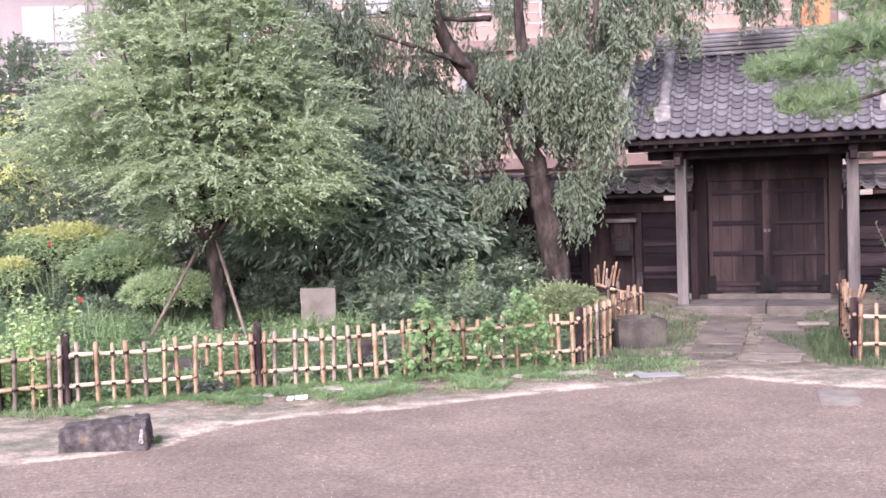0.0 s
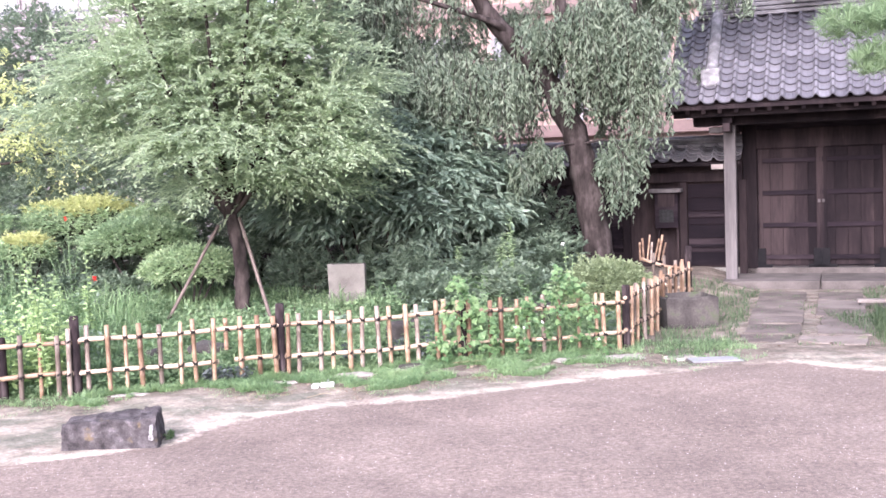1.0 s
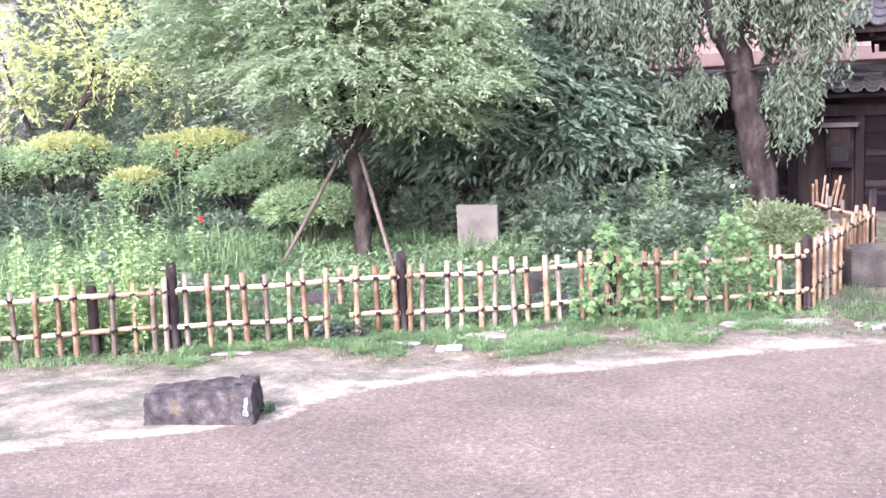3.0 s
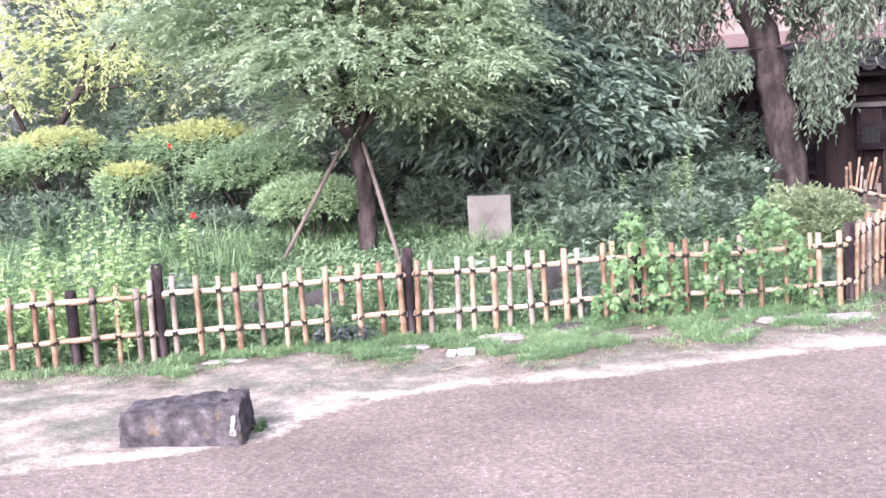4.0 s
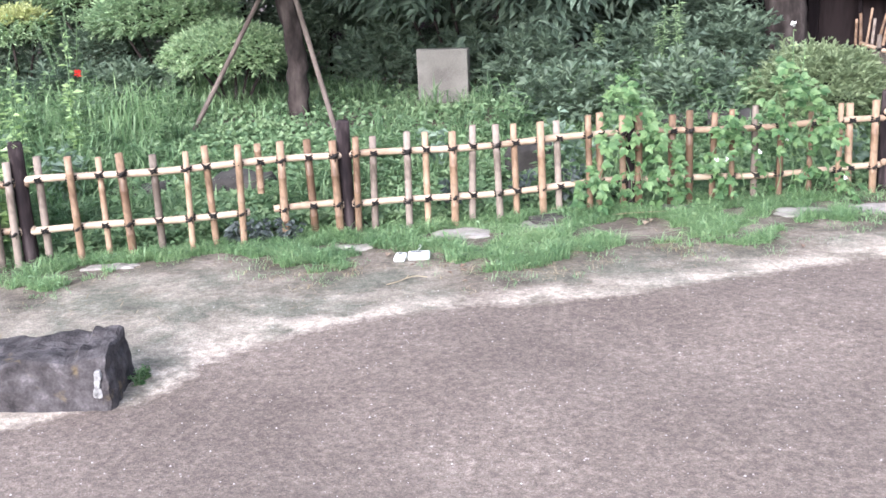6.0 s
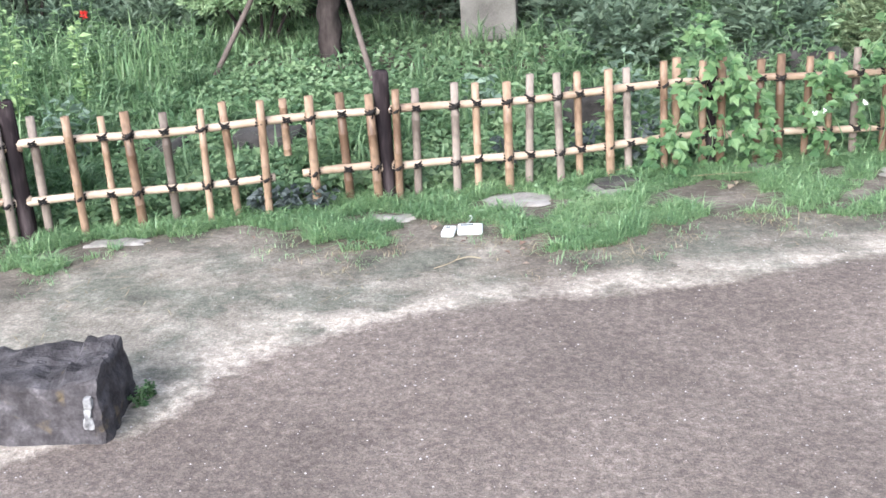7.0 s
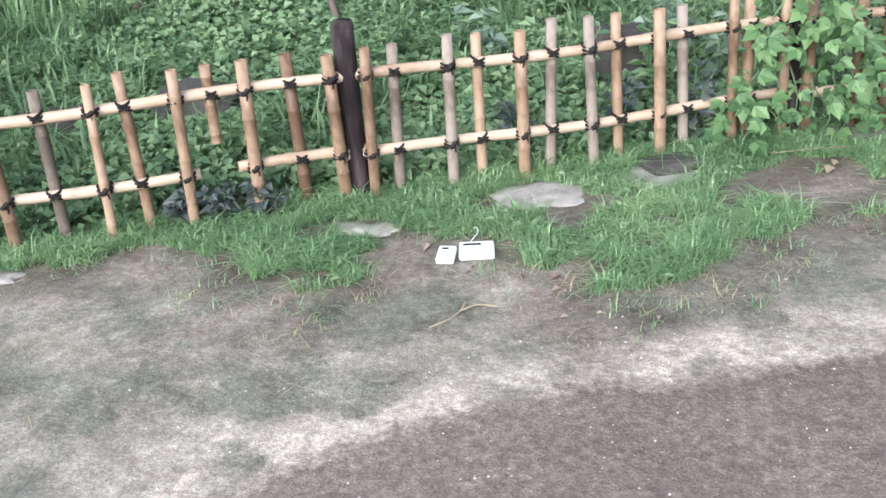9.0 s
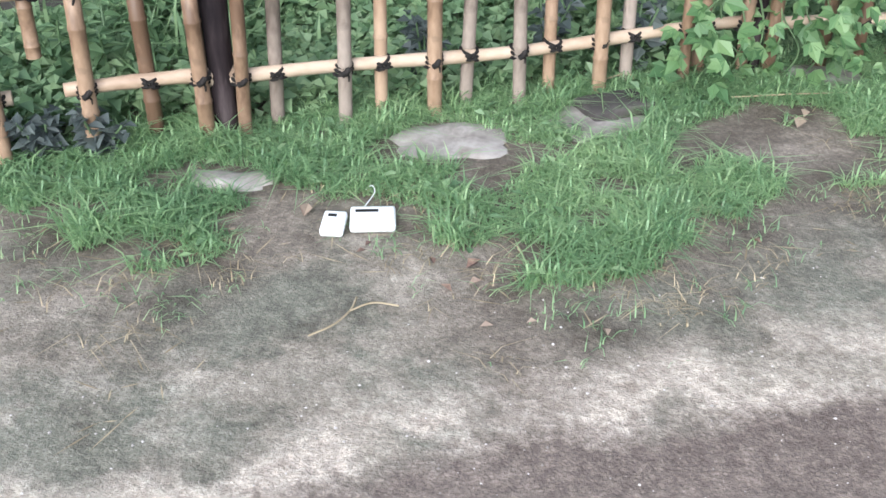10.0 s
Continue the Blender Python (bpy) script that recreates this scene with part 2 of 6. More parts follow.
def ground_material():
    """Speckled dark paving, a pale sandy seam along its edge, then trodden earth; 'edge' is the distance past the seam."""
    m = bpy.data.materials.new("yard_ground")
    m.use_nodes = True
    nt = m.node_tree
    n, link = nt.nodes, nt.links.new
    b = n["Principled BSDF"]
    tc = n.new("ShaderNodeTexCoord")
    at = n.new("ShaderNodeAttribute")
    at.attribute_name = "edge"

    def noise_tex(scale, detail=5, rough=0.55):
        t = n.new("ShaderNodeTexNoise")
        t.inputs["Scale"].default_value, t.inputs["Detail"].default_value, t.inputs["Roughness"].default_value = scale, detail, rough
        link(tc.outputs["Object"], t.inputs["Vector"])
        return t.outputs["Fac"]

    def math_op(op, a, c, d=None):
        t = n.new("ShaderNodeMath")
        t.operation = op
        for i, v in enumerate((a, c, d)):
            if v is None:
                continue
            if isinstance(v, (int, float)):
                t.inputs[i].default_value = v
            else:
                link(v, t.inputs[i])
        return t.outputs[0]

    def ramp(fac, stops):
        r = n.new("ShaderNodeValToRGB")
        el = r.color_ramp.elements
        while len(el) < len(stops):
            el.new(0.5)
        for e, (p, c) in zip(el, stops):
            e.position, e.color = p, (*c, 1)
        link(fac, r.inputs[0])
        return r.outputs[0]

    def mix(fac, a, c):
        t = n.new("ShaderNodeMix")
        t.data_type = "RGBA"
        link(fac, t.inputs["Factor"])
        link(a, t.inputs["A"])
        link(c, t.inputs["B"])
        return t.outputs["Result"]

    def grey(v):
        return (v, v, v)

    wob = math_op("SUBTRACT", noise_tex(2.2, 6, 0.6), 0.5)
    e = math_op("MULTIPLY_ADD", wob, 0.26, at.outputs["Fac"])
    e = math_op("MULTIPLY_ADD", math_op("SUBTRACT", noise_tex(14, 6, 0.7), 0.5), 0.14, e)
    fine = noise_tex(160, 3, 0.7)
    mid = noise_tex(28, 5)
    big = noise_tex(0.9, 5)
    pave_fac = math_op("MULTIPLY_ADD", math_op("SUBTRACT", big, 0.5), 0.26, math_op("MULTIPLY_ADD", mid, 0.4, math_op("MULTIPLY_ADD", noise_tex(4.5, 6, 0.6), 0.16, math_op("MULTIPLY", fine, 0.44))))
    pave = ramp(pave_fac, ((0.34, (0.105, 0.082, 0.07)), (0.5, (0.178, 0.142, 0.12)), (0.6, (0.255, 0.208, 0.175)), (0.69, (0.43, 0.365, 0.31))))
    sand = ramp(math_op("MULTIPLY_ADD", fine, 0.4, math_op("MULTIPLY", mid, 0.6)), ((0.38, (0.33, 0.276, 0.226)), (0.6, (0.57, 0.495, 0.415))))
    dirt_fac = math_op("MULTIPLY_ADD", noise_tex(4.0, 8, 0.62), 0.6, math_op("MULTIPLY_ADD", mid, 0.22, math_op("MULTIPLY", noise_tex(90, 3, 0.8), 0.19)))
    dirt = ramp(dirt_fac, ((0.39, (0.16, 0.138, 0.11)), (0.46, (0.235, 0.206, 0.166)), (0.53, (0.295, 0.258, 0.21)), (0.6, (0.4, 0.35, 0.288))))
    moss = ramp(dirt_fac, ((0.4, (0.085, 0.085, 0.066)), (0.54, (0.17, 0.168, 0.132)), (0.64, (0.3, 0.285, 0.235))))
    dirt = mix(ramp(math_op("MULTIPLY_ADD", noise_tex(11, 5, 0.7), 0.3, noise_tex(2.1, 5, 0.6)), ((0.6, grey(0)), (0.72, grey(0.85)))), dirt, moss)
    soil = ramp(dirt_fac, ((0.4, (0.078, 0.062, 0.048)), (0.52, (0.145, 0.119, 0.096)), (0.62, (0.25, 0.21, 0.172))))
    bed = n.new("ShaderNodeAttribute")
    bed.attribute_name = "bed"
    s = math_op("MULTIPLY_ADD", math_op("SUBTRACT", noise_tex(2.6, 6, 0.6), 0.5), 1.3, bed.outputs["Fac"])
    to_sand = ramp(math_op("MULTIPLY_ADD", e, 5.0, 0.42), ((0.2, grey(0)), (0.62, grey(1))))
    to_dirt = ramp(math_op("MULTIPLY_ADD", e, 2.3, 0.2), ((0.45, grey(0)), (0.85, grey(1))))
    to_soil = ramp(math_op("MULTIPLY_ADD", s, 1.0, 0.68), ((0.2, grey(0)), (0.72, grey(0.9))))
    seam = ramp(noise_tex(3.2, 6, 0.6), ((0.42, grey(0.15)), (0.52, grey(1))))
    col = mix(to_sand, pave, mix(seam, dirt, sand))
    col = mix(to_dirt, col, dirt)
    col = mix(to_soil, col, soil)
    for sc, amount in ((130.0, 0.42), (48.0, 0.16)):
        grit = n.new("ShaderNodeTexVoronoi")
        grit.inputs["Scale"].default_value = sc
        link(tc.outputs["Object"], grit.inputs["Vector"])
        sep = n.new("ShaderNodeSeparateColor")
        link(grit.outputs["Color"], sep.inputs[0])
        bright = math_op("MULTIPLY_ADD", math_op("POWER", sep.outputs[0], 2.0), amount, 1.0 - amount * 0.36)
        tint = n.new("ShaderNodeVectorMath")
        tint.operation = "SCALE"
        link(col, tint.inputs[0])
        link(bright, tint.inputs["Scale"])
        col = tint.outputs[0]
    link(col, b.inputs["Base Color"])
    b.inputs["Roughness"].default_value = 0.92
    b.inputs["Specular IOR Level"].default_value = 0.25
    bp = n.new("ShaderNodeBump")
    bp.inputs["Strength"].default_value, bp.inputs["Distance"].default_value = 0.8, 0.011
    link(math_op("MULTIPLY_ADD", fine, 0.6, mid), bp.inputs["Height"])
    link(bp.outputs[0], b.inputs["Normal"])
    return m


M_GROUND = ground_material()

# ---- mesh helpers ----
RNG = np.random.default_rng(7)


def mesh_np(name, verts, faces, mat, smooth=False):
    """A mesh from arrays: faces all with the same number of corners."""
    verts, faces = np.asarray(verts, np.float32), np.asarray(faces, np.int32)
    me = bpy.data.meshes.new(name)
    k = faces.shape[1]
    me.vertices.add(len(verts))
    me.vertices.foreach_set("co", verts.ravel())
    me.loops.add(faces.size)
    me.loops.foreach_set("vertex_index", faces.ravel())
    me.polygons.add(len(faces))
    me.polygons.foreach_set("loop_start", np.arange(0, faces.size, k, dtype=np.int32))
    me.polygons.foreach_set("loop_total", np.full(len(faces), k, np.int32))
    me.polygons.foreach_set("use_smooth", np.full(len(faces), smooth))
    me.update(calc_edges=True)
    me.materials.append(mat)
    return me


def child(name, me, parent, m=None, label=""):
    ob = new(name, me)
    ob.parent = parent
    if m is not None:
        ob.matrix_local = m
    return tagged(ob, label)


def thing(name, label, category, at=(0, 0, 0), group="", kind="", turn=0):
    ob = new(name)
    ob.empty_display_size = 0.2
    ob.matrix_world = pose(*at, 0, 0, turn)
    return tagged(ob, label, category, group, kind)


def part(name, bm, mat, parent, label="", m=None, smooth=False):
    me = bpy.data.meshes.new(name)
    bm.normal_update()
    for f in bm.faces:
        f.smooth = smooth
    bm.to_mesh(me)
    bm.free()
    me.materials.append(mat)
    return child(name, me, parent, m, label)


def box_bm(x0, x1, y0, y1, z0, z1, bevel=0.01, jitter=0.0, cuts=0, seed=0):
    bm = bmesh.new()
    bmesh.ops.create_cube(bm, size=1, matrix=Matrix.LocRotScale(((x0 + x1) / 2, (y0 + y1) / 2, (z0 + z1) / 2), None, (x1 - x0, y1 - y0, z1 - z0)))
    if bevel:
        bmesh.ops.bevel(bm, geom=bm.edges[:], offset=bevel, segments=2, profile=0.6, affect="EDGES")
    if cuts:
        bmesh.ops.subdivide_edges(bm, edges=[e for e in bm.edges if e.calc_length() > 3 * bevel + 0.02], cuts=cuts, use_grid_fill=True)
    if jitter:
        for v in bm.verts:
            p = v.co * 6 + Vector((seed * 3.1, seed, 0))
            v.co += jitter * Vector((noise.noise(p), noise.noise(p + Vector((9, 0, 0))), noise.noise(p + Vector((0, 9, 0)))))
            v.co += 0.5 * jitter * Vector((noise.noise(p * 5), noise.noise(p * 5 + Vector((9, 0, 0))), noise.noise(p * 5 + Vector((0, 9, 0)))))
    return bm


def tube(points, radii, seg=8, rough=0.0, caps=True):
    """A tapered sweep along points: vertices and triangles."""
    P = np.asarray(points, float)
    R = np.broadcast_to(np.asarray(radii, float), (len(P),))
    T = np.gradient(P, axis=0)
    T /= np.linalg.norm(T, axis=1)[:, None] + 1e-9
    ref = np.array([1.0, 0, 0]) if abs(T[:, 0]).mean() < 0.7 else np.array([0, 1.0, 0])
    A = np.cross(T, ref)
    A /= np.linalg.norm(A, axis=1)[:, None] + 1e-9
    B = np.cross(T, A)
    ang = np.linspace(0, 2 * np.pi, seg, endpoint=False)
    rr = R[:, None] * (1 + rough * np.sin(3 * ang + 5 * np.arange(len(P))[:, None]) * RNG.uniform(0.3, 1, (len(P), seg)))
    V = P[:, None] + rr[..., None] * (np.cos(ang)[None, :, None] * A[:, None] + np.sin(ang)[None, :, None] * B[:, None])
    V = V.reshape(-1, 3)
    i, j = np.meshgrid(np.arange(len(P) - 1), np.arange(seg), indexing="ij")
    a, b = (i * seg + j).ravel(), (i * seg + (j + 1) % seg).ravel()
    F = np.concatenate([np.stack([a, b, b + seg], 1), np.stack([a, b + seg, a + seg], 1)])
    if caps:
        n0 = len(V)
        V = np.concatenate([V, P[[0, -1]]])
        k = np.arange(seg)
        k2 = (k + 1) % seg
        top = (len(P) - 1) * seg
        F = np.concatenate([F, np.stack([np.full(seg, n0), k2, k], 1), np.stack([np.full(seg, n0 + 1), top + k, top + k2], 1)])
    return V, F


def joined(chunks):
    """Vertices and faces of several chunks as one pair."""
    vs, fs, base = [], [], 0
    for v, f in chunks:
        vs.append(v)
        fs.append(np.asarray(f) + base)
        base += len(v)
    return np.concatenate(vs), np.concatenate(fs)


def smooth_path(points, steps=6):
    """A Catmull-Rom curve through the points."""
    P = [np.array(p, float) for p in points]
    P = [2 * P[0] - P[1], *P, 2 * P[-1] - P[-2]]
    out = []
    for a, b, c, d in zip(P, P[1:], P[2:], P[3:]):
        for t in np.linspace(0, 1, steps, endpoint=False):
            out.append(0.5 * (2 * b + (c - a) * t + (2 * a - 5 * b + 4 * c - d) * t * t + (3 * b - a - 3 * c + d) * t ** 3))
    return np.array(out + [P[-2]])


def unit(v):
    return v / (np.linalg.norm(v, axis=-1, keepdims=True) + 1e-9)


def leaves(c, d, nrm, length, width, fold=0.3):
    """Folded pointed leaves from base points, directions and normals."""
    N = len(c)
    d = unit(d)
    s = unit(np.cross(d, nrm))
    up = np.cross(s, d)
    L = np.broadcast_to(np.asarray(length, float).reshape(-1, 1), (N, 1))
    W = np.broadcast_to(np.asarray(width, float).reshape(-1, 1), (N, 1))
    V = np.stack([c, c + d * L * 0.45 + s * W / 2 + up * W * fold, c + d * L, c + d * L * 0.45 - s * W / 2 + up * W * fold], 1).reshape(-1, 3)
    k = 4 * np.arange(N)[:, None]
    return V, np.concatenate([k + [0, 1, 2], k + [0, 2, 3]], 1).reshape(-1, 3)


def sprays(P, D, length, count, leaf, width, spread=0.9, droop=0.0, flat=0.6):
    """Shoots from P along D, each with leaves set alternately along it."""
    N = len(P)
    D = unit(D)
    ln = np.broadcast_to(np.asarray(length, float), (N,))
    side = unit(np.cross(D, np.array([0, 0, 1.0]) + RNG.normal(0, 0.2, (N, 3))))
    u = (np.arange(count) + 0.5) / count
    C = P[:, None] + D[:, None] * (u[None] * ln[:, None])[..., None]
    C[..., 2] -= droop * (u[None] ** 2) * ln[:, None]
    sg = np.where(np.arange(count) % 2 == 0, 1.0, -1.0)
    d = D[:, None] + spread * sg[None, :, None] * side[:, None] + RNG.normal(0, 0.3, (N, count, 3))
    d[..., 2] -= droop * 0.8
    nr = RNG.normal(0, 1 - flat, (N, count, 3)) + np.array([0, 0, 1.0])
    sz = RNG.uniform(0.65, 1.25, N * count)
    return leaves(C.reshape(-1, 3), d.reshape(-1, 3), nr.reshape(-1, 3), leaf * sz, width * sz)


def lumpy(P, scale=1.0, seed=0.0):
    """A cheap smooth noise of places, about -1 to 1."""
    x, y, z = (P * scale).T
    return (np.sin(1.7 * x + 2.3 * y + seed) + np.sin(2.9 * y - 1.3 * z + 2 * seed) + np.sin(2.1 * z + 1.9 * x + 3 * seed) + np.sin(4.3 * x - 3.7 * y + 3.1 * z + seed)) / 4


def in_ball(n, centre, radii, shell=0.4):
    d = unit(RNG.normal(0, 1, (n, 3)))
    r = RNG.uniform(0, 1, (n, 1)) ** shell
    return np.array(centre) + d * r * np.array(radii), d

# ---- ground ----
EDGE_X = [-40, -6, -4.5, -3.4, -2.8, -2.5, -2.25, -1.6, -0.95, 0.0, 0.66, 1.57, 2.3, 2.9, 3.3, 4.2, 6, 40]
EDGE_Y = [-4, 6.3, 6.9, 7.4, 7.8, 8.2, 8.65, 8.93, 9.2, 9.5, 9.85, 10.2, 10.5, 10.6, 10.3, 9.7, 9.2, 2]
FENCE_X = [-40, -5.5, -3.47, -1.77, -0.1, 1.55, 2.7, 4.45, 6, 40]
FENCE_Y = [-3, 9.1, 9.89, 10.53, 11.15, 11.57, 14.6, 11.4, 10.6, 4]

FRONT_X = [-7, -3.8, -3.1, -2.8, -2.4, -2.15, -1.85, -1.68, -1.5, -1.3, -1.12, -0.95, -0.75, -0.35, 0.0, 0.3, 0.65, 1.0, 1.6, 2.0, 2.7, 3.0]
FRONT_Y = [8.4, 9.5, 9.5, 9.98, 10.1, 9.95, 9.72, 9.82, 10.1, 10.2, 9.95, 9.68, 9.72, 10.02, 10.4, 10.3, 10.35, 10.75, 10.75, 10.7, 10.75, 11.3]


def rise(x, y):
    """The height of the ground: flat yard, garden gently higher behind the fence."""
    back = y - np.interp(x, FENCE_X, FENCE_Y)
    t = np.clip((back - 0.3) / 3.0, 0, 1)
    path = np.clip(1 - np.abs((x - 3.6) - 0.3 * (y - 12.5)) / 1.6, 0, 1)
    h = 0.22 * t * t * (3 - 2 * t) * (1 - np.clip(path * 2.2, 0, 1))
    return h + 0.012 * np.sin(3.1 * x + 1.3 * y) * np.sin(2.3 * y - 0.7 * x)


def build_ground():
    xs = np.unique(np.concatenate([np.linspace(-600, -14, 14), np.linspace(-14, -6, 28), np.linspace(-6, 8, 235), np.linspace(8, 16, 22), np.linspace(16, 600, 14)]))
    ys = np.unique(np.concatenate([np.linspace(-600, -6, 12), np.linspace(-6, 5, 24), np.linspace(5, 19, 235), np.linspace(19, 30, 16), np.linspace(30, 600, 12)]))
    X, Y = np.meshgrid(xs, ys)
    Z = rise(X, Y)
    V = np.stack([X, Y, Z], -1).reshape(-1, 3)
    nx = len(xs)
    i, j = np.meshgrid(np.arange(len(ys) - 1), np.arange(nx - 1), indexing="ij")
    a = (i * nx + j).ravel()
    me = mesh_np("ground", V, np.stack([a, a + 1, a + nx + 1, a + nx], 1), M_GROUND, True)
    e = V[:, 1] - np.interp(V[:, 0], EDGE_X, EDGE_Y)
    e = e + 0.62 * np.exp(-(((V[:, 0] + 2.2) / 0.62) ** 2 + ((V[:, 1] - 8.05) / 0.6) ** 2))
    path = np.clip(1 - np.abs((V[:, 0] - 3.6) - 0.3 * (V[:, 1] - 12.5)) / 1.3, 0, 1)
    e = np.where(path > 0, np.minimum(e, 0.62 + (1 - path) * 3), e)
    me.attributes.new("edge", "FLOAT", "POINT").data.foreach_set("value", (e * 0.93).astype(np.float32))
    bed = V[:, 1] - np.interp(V[:, 0], FRONT_X, FRONT_Y)
    bed = np.where(path > 0, np.minimum(bed, -0.1), bed)
    me.attributes.new("bed", "FLOAT", "POINT").data.foreach_set("value", np.clip(bed, -3, 2).astype(np.float32))
    tagged(new("ground", me), "speckled dark paving with a pale sandy edge and trodden earth", "ground", kind="structure")


build_ground()

# ---- gate ----
GATE = Matrix.Translation((3.75, 16.95, 0)) @ Matrix.Rotation(radians(-17), 4, "Z")


def pantile_mesh(name, w, l, thick, mat):
    """A wavy clay tile, w across, l down the slope (towards -y), lying in its own xy plane."""
    n = 8
    u = np.linspace(0, 1, n + 1)
    prof = 0.22 * w * np.where(u < 0.36, np.sin(np.pi * u / 0.36), -0.42 * np.sin(np.pi * (u - 0.36) / 0.64))
    V = []
    for y, dz in ((0.0, 0.0), (-l, 0.026)):
        for dt in (0, -thick):
            V += [(ux * w, y, p + dz + dt) for ux, p in zip(u, prof)]
    k = n + 1
    F = []
    for i in range(n):
        F += [(i, i + 1, 2 * k + i + 1, 2 * k + i), (k + i + 1, k + i, 3 * k + i, 3 * k + i + 1), (2 * k + i, 2 * k + i + 1, 3 * k + i + 1, 3 * k + i)]
    F += [(0, 2 * k, 3 * k, k), (n, k + n, 3 * k + n, 2 * k + n)]
    return mesh_np(name, V, [f[::-1] for f in F], mat, False)


def tiled_slope(parent, s0, s1, eave, top, rows, tile_w, mat, thick=0.018, mirror=False):
    """Tiles on a slope between the eave (d, z) and the top (d, z), between s0 and s1."""
    cols = round((s1 - s0) / tile_w)
    w = (s1 - s0) / cols
    run, high = top[0] - eave[0], top[1] - eave[1]
    ln = math.hypot(run, high)
    step = ln / rows
    me = pantile_mesh("roof_tile", w * 1.04, step * 1.16, thick, mat)
    tilt = math.degrees(math.atan2(high, abs(run)))
    for r in range(rows):
        f = (r + 1) / rows
        for c in range(cols):
            jit = random.uniform(-0.006, 0.006)
            m = pose(s0 + c * w if not mirror else s1 - c * w, eave[0] + run * f, eave[1] + high * f + 0.02 + jit, tilt, 0, random.uniform(-0.7, 0.7))
            if mirror:
                m = Matrix.Translation(m.translation) @ Matrix.Rotation(math.pi, 4, "Z") @ Matrix.Rotation(radians(tilt), 4, "X")
            child("roof_tile", me, parent, m)


def roof_slab(parent, s0, s1, eave, top, thick, mat, name="roof_deck"):
    bm = bmesh.new()
    vs = [bm.verts.new(p) for p in ((s0, *eave), (s1, *eave), (s1, *top), (s0, *top), (s0, eave[0], eave[1] - thick), (s1, eave[0], eave[1] - thick), (s1, top[0], top[1] - thick), (s0, top[0], top[1] - thick))]
    for q in ((0, 1, 2, 3), (7, 6, 5, 4), (0, 4, 5, 1), (1, 5, 6, 2), (2, 6, 7, 3), (3, 7, 4, 0)):
        bm.faces.new([vs[i] for i in q])
    part(name, bm, mat, parent)


